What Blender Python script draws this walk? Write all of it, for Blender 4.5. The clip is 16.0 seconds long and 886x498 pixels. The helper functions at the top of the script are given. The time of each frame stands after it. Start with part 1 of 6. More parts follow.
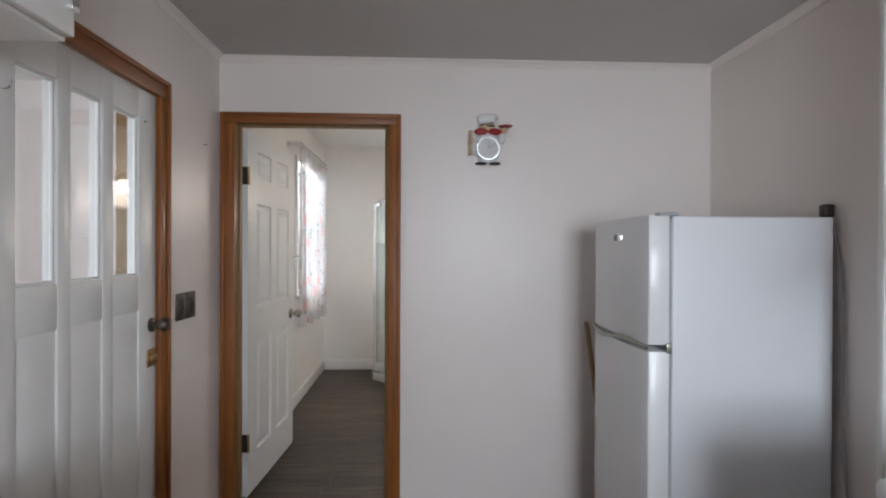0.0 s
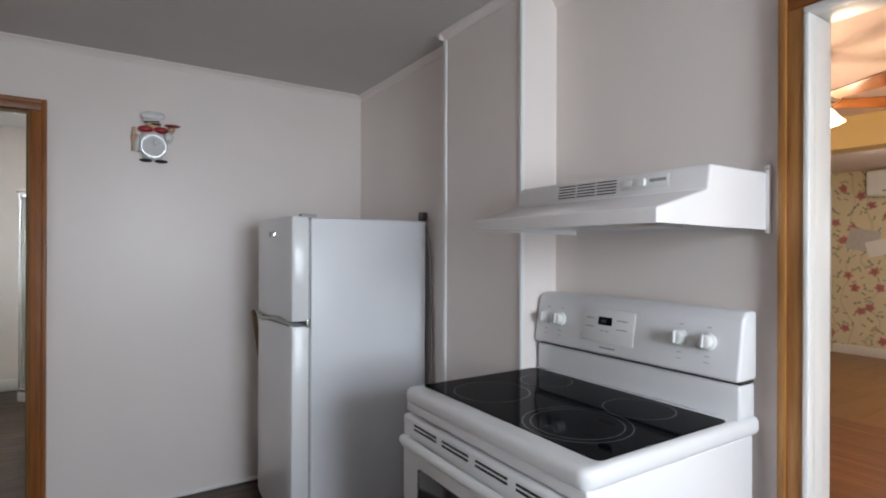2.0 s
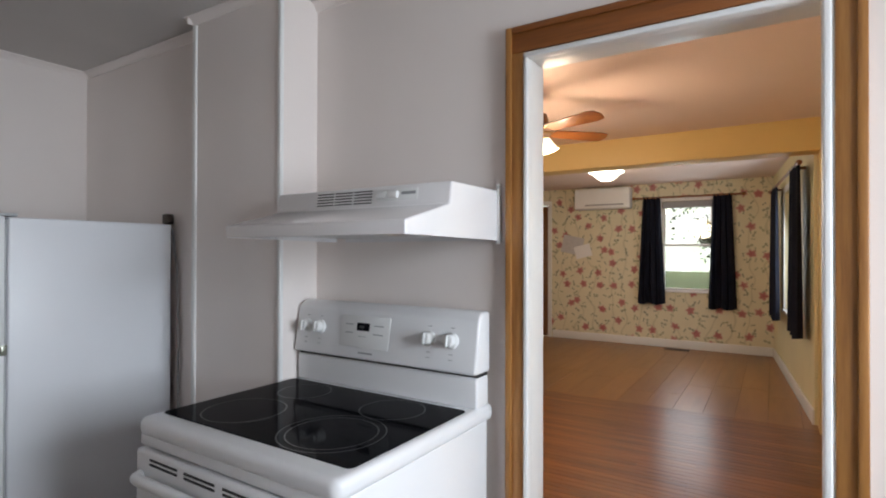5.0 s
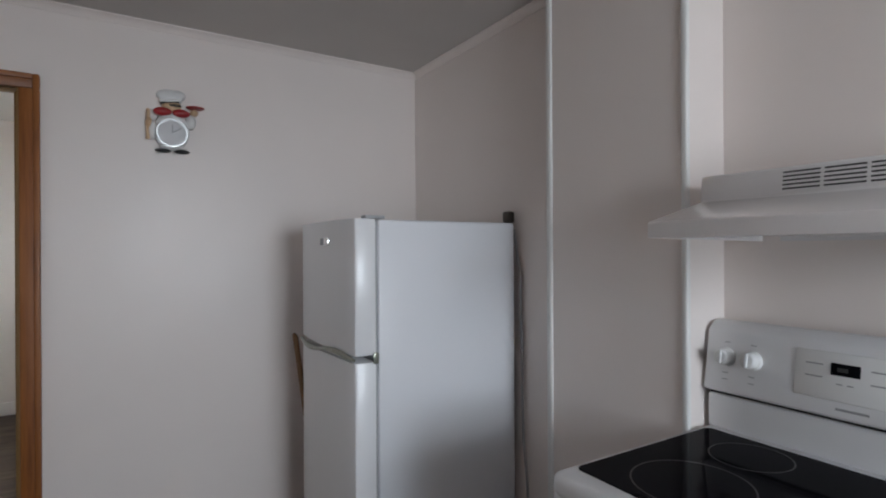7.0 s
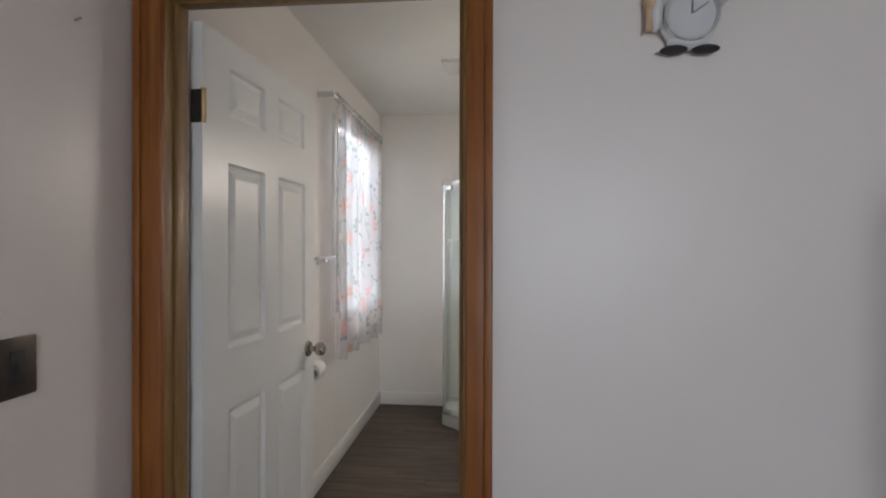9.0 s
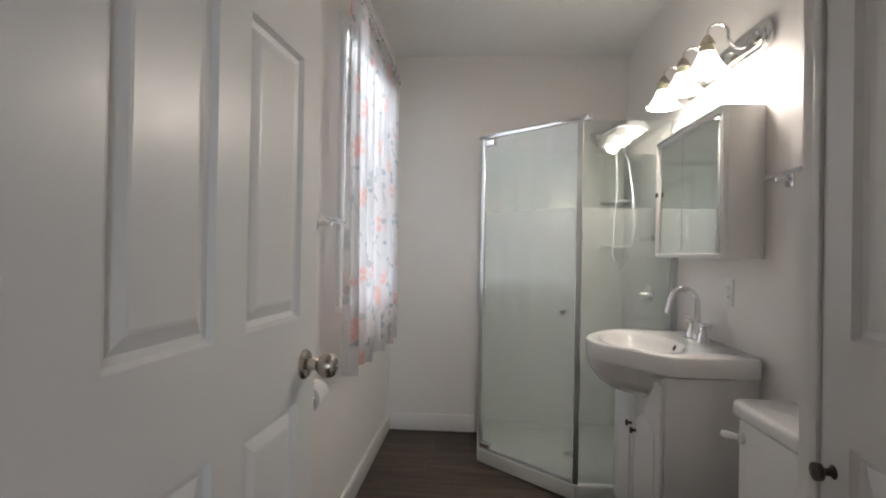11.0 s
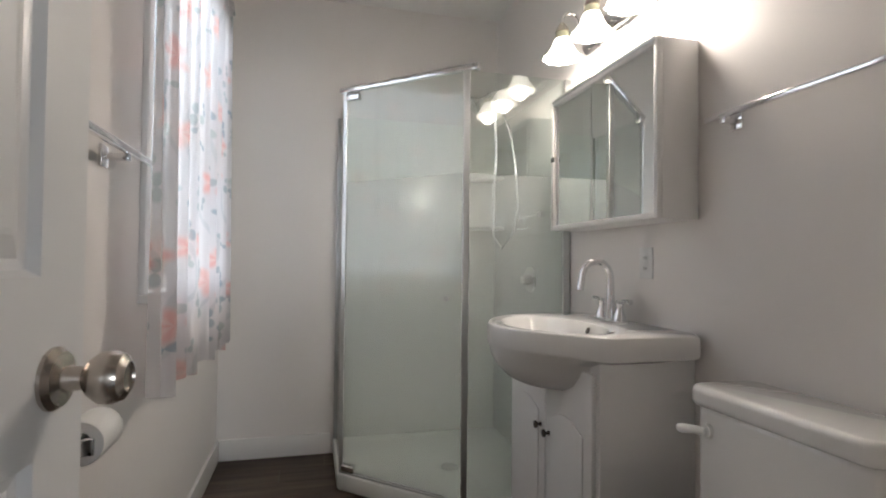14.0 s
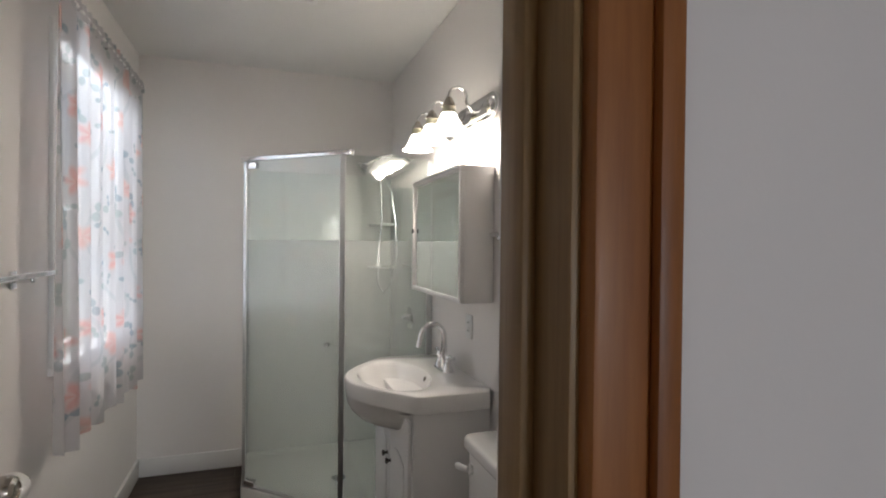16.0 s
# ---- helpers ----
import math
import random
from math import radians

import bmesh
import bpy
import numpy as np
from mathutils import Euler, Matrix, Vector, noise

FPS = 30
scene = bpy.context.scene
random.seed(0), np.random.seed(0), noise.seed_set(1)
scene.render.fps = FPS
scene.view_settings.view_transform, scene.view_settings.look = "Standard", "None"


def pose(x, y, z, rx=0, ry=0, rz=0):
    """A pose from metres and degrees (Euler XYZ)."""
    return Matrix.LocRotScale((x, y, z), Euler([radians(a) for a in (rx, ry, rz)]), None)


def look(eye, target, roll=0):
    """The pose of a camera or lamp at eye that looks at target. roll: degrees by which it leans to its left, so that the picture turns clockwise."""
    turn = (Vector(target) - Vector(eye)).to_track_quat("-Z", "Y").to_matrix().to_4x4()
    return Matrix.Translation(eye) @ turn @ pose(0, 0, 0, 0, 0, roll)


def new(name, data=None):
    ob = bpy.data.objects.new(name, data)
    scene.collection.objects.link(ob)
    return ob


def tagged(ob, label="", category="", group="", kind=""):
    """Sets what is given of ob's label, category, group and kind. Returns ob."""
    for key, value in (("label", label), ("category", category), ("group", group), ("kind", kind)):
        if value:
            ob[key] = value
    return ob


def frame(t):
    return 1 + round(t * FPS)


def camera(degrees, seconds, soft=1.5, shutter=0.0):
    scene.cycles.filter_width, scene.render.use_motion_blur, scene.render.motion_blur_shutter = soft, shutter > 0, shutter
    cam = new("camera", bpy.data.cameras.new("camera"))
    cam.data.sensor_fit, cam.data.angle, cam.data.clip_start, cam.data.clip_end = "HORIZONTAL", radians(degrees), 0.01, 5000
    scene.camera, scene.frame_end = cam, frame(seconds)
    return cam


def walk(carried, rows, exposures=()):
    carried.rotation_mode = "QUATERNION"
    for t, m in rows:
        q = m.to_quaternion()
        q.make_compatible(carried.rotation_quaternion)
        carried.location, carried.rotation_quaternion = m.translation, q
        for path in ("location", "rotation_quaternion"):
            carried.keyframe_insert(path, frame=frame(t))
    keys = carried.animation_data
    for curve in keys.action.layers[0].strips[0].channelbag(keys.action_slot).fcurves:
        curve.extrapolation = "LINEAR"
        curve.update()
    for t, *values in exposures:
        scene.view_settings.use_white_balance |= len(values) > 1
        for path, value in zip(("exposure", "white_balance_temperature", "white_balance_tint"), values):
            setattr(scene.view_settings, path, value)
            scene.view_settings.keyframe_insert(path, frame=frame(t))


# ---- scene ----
cam = camera(80.2, 16.0, soft=2.0)
PATH = [
    (0, (0.198, 0.081, 1.388), (0.288, 2.079, 1.380), 0.2),
    (0.5, (0.227, -0.093, 1.387), (0.625, 1.867, 1.375), 0.1),
    (1, (0.253, -0.217, 1.367), (0.929, 1.666, 1.366), 0.2),
    (1.5, (0.279, -0.296, 1.360), (1.183, 1.488, 1.360), 0.2),
    (2, (0.302, -0.343, 1.361), (1.400, 1.329, 1.362), 0.2),
    (2.5, (0.321, -0.382, 1.356), (1.594, 1.161, 1.365), -0.0),
    (3, (0.343, -0.428, 1.362), (1.767, 0.976, 1.362), -0.2),
    (3.2, (0.354, -0.445, 1.364), (1.826, 0.909, 1.364), -0.2),
    (3.7, (0.372, -0.470, 1.370), (1.952, 0.755, 1.372), -0.1),
    (4.3, (0.370, -0.455, 1.375), (2.040, 0.645, 1.382), 0.0),
    (4.9, (0.345, -0.380, 1.378), (2.040, 0.682, 1.390), 0.1),
    (5.5, (0.291, -0.255, 1.375), (1.936, 0.882, 1.396), 0.2),
    (6, (0.286, -0.120, 1.400), (1.799, 1.188, 1.391), -0.4),
    (6.5, (0.318, 0.087, 1.403), (1.643, 1.586, 1.400), -0.4),
    (7, (0.331, 0.278, 1.399), (1.393, 1.973, 1.398), -0.3),
    (7.5, (0.312, 0.510, 1.408), (1.045, 2.370, 1.404), -0.5),
    (8, (0.262, 0.794, 1.378), (0.593, 2.767, 1.393), -0.7),
    (8.5, (0.181, 1.108, 1.367), (0.192, 3.108, 1.374), -0.3),
    (9, (0.104, 1.469, 1.363), (-0.081, 3.460, 1.359), 0.1),
    (9.2, (0.056, 1.597, 1.355), (-0.160, 3.585, 1.352), 0.2),
    (9.9, (-0.090, 1.965, 1.300), (-0.320, 3.952, 1.302), 0.5),
    (10.6, (-0.215, 2.265, 1.235), (-0.385, 4.258, 1.244), 0.8),
    (11.3, (-0.299, 2.505, 1.182), (-0.386, 4.503, 1.196), 0.9),
    (11.5, (-0.325, 2.543, 1.167), (-0.357, 4.543, 1.182), 0.7),
    (12, (-0.359, 2.660, 1.128), (-0.264, 4.658, 1.146), 0.7),
    (12.5, (-0.383, 2.761, 1.094), (-0.160, 4.748, 1.121), 0.7),
    (13, (-0.381, 2.854, 1.088), (-0.051, 4.826, 1.113), 0.5),
    (13.5, (-0.379, 2.909, 1.077), (0.039, 4.865, 1.111), 0.6),
    (14, (-0.390, 2.931, 1.077), (0.102, 4.869, 1.123), 0.6),
    (14.5, (-0.384, 2.872, 1.157), (0.142, 4.801, 1.168), 0.5),
    (15, (-0.325, 2.744, 1.274), (0.201, 4.673, 1.253), 0.4),
    (15.5, (-0.239, 2.565, 1.357), (0.315, 4.486, 1.327), 0.4),
    (16, (-0.149, 2.403, 1.408), (0.494, 4.296, 1.390), 0.6),
]
EXPOSURES = [(0, -0.08), (0.8, 0.0), (1.8, -0.12), (3.0, -0.24), (5.5, -0.26), (7.5, -0.42), (9.0, -0.38), (11.0, -0.46), (14.5, -0.42), (15.5, -0.48), (16, -0.6)]
walk(cam, [(t, look(eye, target, roll)) for t, eye, target, roll in PATH], EXPOSURES)

# ---- light ----
SUN_UP = 67.0
world = bpy.data.worlds.new("world")
scene.world = world
world.use_nodes = True
wn = world.node_tree.nodes
sky = wn.new("ShaderNodeTexSky")
sky.sky_type, sky.sun_disc = "NISHITA", False
sky.sun_elevation, sky.sun_rotation = radians(SUN_UP), radians(270)
world.node_tree.links.new(sky.outputs[0], wn["Background"].inputs[0])
wn["Background"].inputs[1].default_value = 0.12


def lamp(name, kind, m, power, colour, **more):
    data = bpy.data.lights.new(name, kind)
    data.energy, data.color = power, colour
    if kind == "SUN":
        data.angle = radians(0.5)
    if kind == "AREA":
        data.shape, data.size, data.size_y = "RECTANGLE", more["size"][0], more["size"][1]
        data.spread = radians(more.get("spread", 180))
    if kind == "POINT":
        data.shadow_soft_size = more["radius"]
    ob = new(name, data)
    ob.matrix_world = m
    return ob


lamp("sun", "SUN", look((-9.4 / math.tan(radians(SUN_UP)), 4.9, 10), (0, 4.7, 0.6)), 4.5, (1.0, 0.95, 0.86))
DAY = (0.82, 0.90, 1.0)
lamp("kitchen_window_light", "AREA", look((0.95, -1.96, 1.5), (1.0, 2.6, -0.35)), 60, (0.81, 0.90, 1.0), size=(0.95, 1.0), spread=155)
lamp("bath_window_light", "AREA", look((-0.955, 4.935, 1.55), (0.6, 4.935, 1.35)), 20, DAY, size=(0.83, 1.08))
lamp("dining_window_light", "AREA", look((8.66, 0.69, 1.45), (3.0, 0.9, 0.6)), 9, DAY, size=(0.62, 1.2))
lamp("side_window_light", "AREA", look((6.85, -0.57, 1.4), (6.85, 3.0, 0.8)), 20, DAY, size=(0.95, 1.2))
# Fill lamp at an unseen north window, added to brighten the living room.
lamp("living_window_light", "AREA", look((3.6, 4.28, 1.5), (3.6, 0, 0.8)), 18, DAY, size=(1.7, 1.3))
# Added fill at an unseen porch window; brightens what the door panes show.
lamp("porch_light", "AREA", look((-2.45, 1.0, 1.5), (-1.6, 3.0, 1.3)), 34, DAY, size=(1.2, 1.2))
WARM = (1.0, 0.80, 0.55)


# ---- materials ----
def nodes(name):
    m = bpy.data.materials.new(name)
    m.use_nodes = True
    return m, m.node_tree.nodes, m.node_tree.links, m.node_tree.nodes["Principled BSDF"]


def coords(n, l, scale=(1, 1, 1), turn=0.0):
    mp = n.new("ShaderNodeMapping")
    geo = n.new("ShaderNodeNewGeometry")
    l.new(geo.outputs["Position"], mp.inputs[0])
    mp.inputs["Scale"].default_value = scale
    mp.inputs["Rotation"].default_value = (0, 0, turn)
    return mp.outputs[0]


def ramp(n, l, src, stops):
    r = n.new("ShaderNodeValToRGB")
    while len(r.color_ramp.elements) < len(stops):
        r.color_ramp.elements.new(0.5)
    for e, (p, c) in zip(r.color_ramp.elements, stops):
        e.position, e.color = p, (*c, 1)
    l.new(src, r.inputs[0])
    return r.outputs[0]


def texnoise(n, l, vec, scale, detail=3.0, rough=0.55):
    t = n.new("ShaderNodeTexNoise")
    t.inputs["Scale"].default_value, t.inputs["Detail"].default_value, t.inputs["Roughness"].default_value = scale, detail, rough
    l.new(vec, t.inputs["Vector"])
    return t.outputs["Fac"]


def bumped(n, l, bsdf, height, strength, distance=0.002):
    b = n.new("ShaderNodeBump")
    b.inputs["Strength"].default_value, b.inputs["Distance"].default_value = strength, distance
    l.new(height, b.inputs["Height"])
    l.new(b.outputs[0], bsdf.inputs["Normal"])


def mixcol(n, l, fac, a, b):
    m = n.new("ShaderNodeMix")
    m.data_type = "RGBA"
    for sock, v in ((m.inputs["Factor"], fac), (m.inputs["A"], a), (m.inputs["B"], b)):
        if isinstance(v, (int, float)):
            sock.default_value = v
        elif isinstance(v, tuple):
            sock.default_value = (*v, 1)
        else:
            l.new(v, sock)
    return m.outputs["Result"]


def maths(n, l, op, a, b=None):
    m = n.new("ShaderNodeMath")
    m.operation = op
    for sock, v in zip(m.inputs, (a, b)):
        if v is None:
            continue
        if isinstance(v, (int, float)):
            sock.default_value = v
        else:
            l.new(v, sock)
    return m.outputs[0]


def paint(name, base, rough=0.45, vary=0.05, stain=1.3, grain=220.0, bump=0.12, metal=0.0, coat=0.0, wear=0.15):
    """Paint, enamel, metal or plastic with faint stains and fine relief."""
    m, n, l, b = nodes(name)
    v = coords(n, l)
    big, small = texnoise(n, l, v, stain), texnoise(n, l, v, grain, 2.0)
    lo, hi = tuple(c * (1 - vary) for c in base), tuple(min(1, c * (1 + vary * 0.6)) for c in base)
    l.new(ramp(n, l, big, [(0.3, lo), (0.7, hi)]), b.inputs["Base Color"])
    rr = n.new("ShaderNodeMapRange")
    rr.inputs["To Min"].default_value, rr.inputs["To Max"].default_value = max(0.02, rough * (1 - wear)), min(1, rough * (1 + wear))
    l.new(texnoise(n, l, v, stain * 5), rr.inputs["Value"])
    l.new(rr.outputs[0], b.inputs["Roughness"])
    b.inputs["Metallic"].default_value, b.inputs["Coat Weight"].default_value = metal, coat
    if bump:
        bumped(n, l, b, small, bump, 0.0012)
    return m


def wood(name, dark, mid, light, scale=(1, 1, 1), rough=0.4, pieces=False, coat=0.15, streak=3.0, vary=0.22):
    """Grain that runs along the axis with the smallest scale."""
    m, n, l, b = nodes(name)
    v = coords(n, l, scale)
    if pieces:
        info, add, mul = n.new("ShaderNodeObjectInfo"), n.new("ShaderNodeVectorMath"), n.new("ShaderNodeVectorMath")
        mul.operation = "SCALE"
        mul.inputs[0].default_value = (17, 29, 11)
        l.new(info.outputs["Random"], mul.inputs["Scale"])
        l.new(v, add.inputs[0])
        l.new(mul.outputs[0], add.inputs[1])
        v = add.outputs[0]
    grain, fine = texnoise(n, l, v, streak, 6.0, 0.65), texnoise(n, l, v, streak * 7, 4.0, 0.6)
    col = ramp(n, l, grain, [(0.25, dark), (0.5, mid), (0.78, light)])
    col = mixcol(n, l, maths(n, l, "MULTIPLY", fine, 0.35), col, dark)
    if pieces:
        hue = n.new("ShaderNodeHueSaturation")
        val = n.new("ShaderNodeMapRange")
        val.inputs["To Min"].default_value, val.inputs["To Max"].default_value = 1 - vary, 1 + vary
        l.new(info.outputs["Random"], val.inputs["Value"])
        l.new(val.outputs[0], hue.inputs["Value"])
        l.new(col, hue.inputs["Color"])
        col = hue.outputs[0]
    l.new(col, b.inputs["Base Color"])
    b.inputs["Roughness"].default_value, b.inputs["Coat Weight"].default_value = rough, coat
    b.inputs["Coat Roughness"].default_value = 0.2
    bumped(n, l, b, fine, 0.15, 0.001)
    return m


def glow(name, colour, strength):
    m, n, l, b = nodes(name)
    b.inputs["Base Color"].default_value = (0.9, 0.88, 0.82, 1)
    b.inputs["Emission Color"].default_value, b.inputs["Emission Strength"].default_value = (*colour, 1), strength
    return m


def sheen(n, l, lw):
    """Gloss of a pane's face: four in a hundred head on, all at grazing sight."""
    lw.inputs["Blend"].default_value = 0.5
    return maths(n, l, "ADD", 0.07, maths(n, l, "MULTIPLY", maths(n, l, "POWER", lw.outputs["Facing"], 4.5), 0.9))


def glass(name, tint=(1, 1, 1), rough=0.0, clear=0.92):
    """A thin pane: mostly see-through, with a mirror gloss that grows at grazing angles."""
    m, n, l, b = nodes(name)
    n.remove(b)
    t, g, mix, lw = n.new("ShaderNodeBsdfTransparent"), n.new("ShaderNodeBsdfGlossy"), n.new("ShaderNodeMixShader"), n.new("ShaderNodeLayerWeight")
    t.inputs[0].default_value, g.inputs["Roughness"].default_value = (*(clear * c for c in tint), 1), max(rough, 0.01)
    l.new(sheen(n, l, lw), mix.inputs[0])
    l.new(t.outputs[0], mix.inputs[1])
    l.new(g.outputs[0], mix.inputs[2])
    l.new(mix.outputs[0], n["Material Output"].inputs[0])
    return m


def frosted(name, tint):
    """Etched glass: scatters the light that goes through, with a glossy skin."""
    m, n, l, b = nodes(name)
    n.remove(b)
    v = coords(n, l)
    tr, df, tp, g = n.new("ShaderNodeBsdfTranslucent"), n.new("ShaderNodeBsdfDiffuse"), n.new("ShaderNodeBsdfTransparent"), n.new("ShaderNodeBsdfGlossy")
    col = ramp(n, l, texnoise(n, l, v, 3.0), [(0.3, tuple(c * 0.95 for c in tint)), (0.7, tint)])
    l.new(col, tr.inputs[0])
    l.new(col, df.inputs[0])
    tp.inputs[0].default_value = (*tint, 1)
    g.inputs["Roughness"].default_value = 0.06
    lw = n.new("ShaderNodeLayerWeight")
    m1, m2, m3 = (n.new("ShaderNodeMixShader") for _ in range(3))
    m1.inputs[0].default_value, m2.inputs[0].default_value = 0.5, 0.80
    l.new(tr.outputs[0], m1.inputs[1])
    l.new(df.outputs[0], m1.inputs[2])
    l.new(m1.outputs[0], m2.inputs[1])
    l.new(tp.outputs[0], m2.inputs[2])
    l.new(sheen(n, l, lw), m3.inputs[0])
    l.new(m2.outputs[0], m3.inputs[1])
    l.new(g.outputs[0], m3.inputs[2])
    l.new(m3.outputs[0], n["Material Output"].inputs[0])
    return m


def floral(name, ground, axes, size, petals, leaf, vine, fabric=False, ink=0.85):
    """Printed blossoms, leaves and stems over a plain ground. axes: which two world axes the print lies in."""
    m, n, l, b = nodes(name)
    geo, sep, com = n.new("ShaderNodeNewGeometry"), n.new("ShaderNodeSeparateXYZ"), n.new("ShaderNodeCombineXYZ")
    l.new(geo.outputs["Position"], sep.inputs[0])
    l.new(sep.outputs[axes[0]], com.inputs[0])
    l.new(sep.outputs[axes[1]], com.inputs[1])
    flat = com.outputs[0]
    warp = n.new("ShaderNodeTexNoise")
    warp.inputs["Scale"].default_value = 9.0
    l.new(flat, warp.inputs["Vector"])

    def blooms(per_metre, lobes, reach, dent, shift):
        mp, vo = n.new("ShaderNodeMapping"), n.new("ShaderNodeTexVoronoi")
        mp.inputs["Location"].default_value, mp.inputs["Scale"].default_value = (shift, shift * 0.7, 0), (per_metre, per_metre, 1)
        l.new(flat, mp.inputs[0])
        vo.voronoi_dimensions, vo.inputs["Scale"].default_value, vo.inputs["Randomness"].default_value = "2D", 1.0, 0.75
        l.new(mp.outputs[0], vo.inputs["Vector"])
        d, s = n.new("ShaderNodeVectorMath"), n.new("ShaderNodeSeparateXYZ")
        d.operation = "SUBTRACT"
        l.new(mp.outputs[0], d.inputs[0])
        l.new(vo.outputs["Position"], d.inputs[1])
        l.new(d.outputs[0], s.inputs[0])
        ang = maths(n, l, "ARCTAN2", s.outputs[1], s.outputs[0])
        pick = n.new("ShaderNodeSeparateColor")
        l.new(vo.outputs["Color"], pick.inputs[0])
        ang = maths(n, l, "ADD", ang, maths(n, l, "MULTIPLY", pick.outputs[0], 6.28))
        wave = maths(n, l, "COSINE", maths(n, l, "MULTIPLY", ang, lobes))
        edge = maths(n, l, "ADD", reach, maths(n, l, "MULTIPLY", wave, dent))
        edge = maths(n, l, "ADD", edge, maths(n, l, "MULTIPLY", maths(n, l, "SUBTRACT", warp.outputs["Fac"], 0.5), reach * 0.9))
        inside = maths(n, l, "SUBTRACT", edge, vo.outputs["Distance"])
        mask = n.new("ShaderNodeMapRange")
        mask.inputs["From Min"].default_value, mask.inputs["From Max"].default_value = 0.0, reach * 0.45
        l.new(inside, mask.inputs["Value"])
        ring = maths(n, l, "DIVIDE", vo.outputs["Distance"], reach)
        return mask.outputs[0], pick.outputs[1], ring, wave

    col = ramp(n, l, texnoise(n, l, flat, 4.0), [(0.3, tuple(c * 0.95 for c in ground)), (0.7, ground)])
    wv = n.new("ShaderNodeTexWave")
    wv.inputs["Scale"].default_value, wv.inputs["Distortion"].default_value = 1.1 * size / 3, 9.0
    wv.inputs["Detail"].default_value, wv.inputs["Detail Scale"].default_value = 1.0, 1.4
    l.new(flat, wv.inputs["Vector"])
    stem = n.new("ShaderNodeMapRange")
    stem.inputs["From Min"].default_value, stem.inputs["From Max"].default_value = 0.965, 0.99
    l.new(wv.outputs["Fac"], stem.inputs["Value"])
    col = mixcol(n, l, maths(n, l, "MULTIPLY", stem.outputs[0], 0.38), col, vine)
    for per, lobes, reach, dent, shift in ((size * 2.0, 2, 0.13, 0.10, 3.3), (size * 1.5, 2, 0.14, 0.12, 7.9)):
        mask, pick, ring, wave = blooms(per, lobes, reach, dent, shift)
        col = mixcol(n, l, maths(n, l, "MULTIPLY", mask, ink * 0.9), col, mixcol(n, l, pick, leaf[0], leaf[1]))
    mask, pick, ring, wave = blooms(size, 5, 0.22, 0.035, 0.4)
    bloom = mixcol(n, l, pick, petals[0], petals[1])
    bloom = mixcol(n, l, maths(n, l, "MULTIPLY", maths(n, l, "ADD", wave, 1.0), 0.28), petals[2], bloom)
    col = mixcol(n, l, maths(n, l, "MULTIPLY", mask, ink), col, bloom)
    if not fabric:
        l.new(col, b.inputs["Base Color"])
        b.inputs["Roughness"].default_value = 0.6
        bumped(n, l, b, texnoise(n, l, flat, 300.0), 0.1, 0.001)
        return m
    n.remove(b)
    df, tr, tp, m1, m2 = n.new("ShaderNodeBsdfDiffuse"), n.new("ShaderNodeBsdfTranslucent"), n.new("ShaderNodeBsdfTransparent"), n.new("ShaderNodeMixShader"), n.new("ShaderNodeMixShader")
    l.new(col, df.inputs[0])
    l.new(col, tr.inputs[0])
    m1.inputs[0].default_value, m2.inputs[0].default_value = 0.6, 0.32
    l.new(df.outputs[0], m1.inputs[1])
    l.new(tr.outputs[0], m1.inputs[2])
    l.new(m1.outputs[0], m2.inputs[1])
    l.new(tp.outputs[0], m2.inputs[2])
    l.new(m2.outputs[0], n["Material Output"].inputs[0])
    return m


WALL = paint("wall_paint", (0.83, 0.755, 0.715), 0.38, 0.04, 1.1, 160, 0.18)
BATHWALL = paint("bath_wall_paint", (0.81, 0.78, 0.755), 0.5, 0.03, 1.0, 180, 0.15)
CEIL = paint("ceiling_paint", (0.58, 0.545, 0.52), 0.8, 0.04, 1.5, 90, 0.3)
BATHCEIL = paint("bath_ceiling_paint", (0.80, 0.79, 0.77), 0.7, 0.03, 1.5, 90, 0.3)
TRIMWHITE = paint("white_trim_paint", (0.80, 0.79, 0.77), 0.32, 0.03, 3.0, 120, 0.08)
DOORWHITE = paint("white_door_paint", (0.80, 0.79, 0.775), 0.33, 0.03, 2.0, 140, 0.10)
APPLIANCE = paint("white_enamel", (0.80, 0.80, 0.81), 0.28, 0.015, 1.5, 400, 0.03, coat=0.12, wear=0.03)
HOODWHITE = paint("hood_enamel", (0.82, 0.80, 0.80), 0.25, 0.02, 1.5, 300, 0.03, coat=0.3, wear=0.03)
FRIDGESIDE = paint("fridge_side_enamel", (0.78, 0.79, 0.82), 0.34, 0.02, 1.2, 500, 0.10, coat=0.0, wear=0.03)
PLASTIC = paint("white_plastic", (0.78, 0.78, 0.77), 0.35, 0.02, 6, 200, 0.02)
PORCELAIN = paint("porcelain", (0.82, 0.81, 0.79), 0.08, 0.01, 2, 50, 0.0, coat=0.6)
ACRYLIC = paint("white_acrylic", (0.80, 0.82, 0.78), 0.25, 0.03, 2, 100, 0.02)
CHROME = paint("chrome", (0.80, 0.80, 0.81), 0.09, 0.03, 8, 300, 0.0, metal=1.0)
NICKEL = paint("brushed_nickel", (0.50, 0.45, 0.40), 0.26, 0.08, 9, 500, 0.05, metal=1.0)
ALU = paint("brushed_aluminium", (0.62, 0.63, 0.63), 0.32, 0.05, 6, 400, 0.05, metal=1.0)
BRONZE = paint("dark_bronze", (0.10, 0.085, 0.075), 0.4, 0.15, 20, 300, 0.05, metal=0.8)
BRASS = paint("worn_brass", (0.52, 0.36, 0.17), 0.35, 0.2, 30, 300, 0.05, metal=1.0)
STEELGREEN = paint("tarnished_handle_metal", (0.36, 0.37, 0.31), 0.3, 0.2, 15, 200, 0.05, metal=0.8)
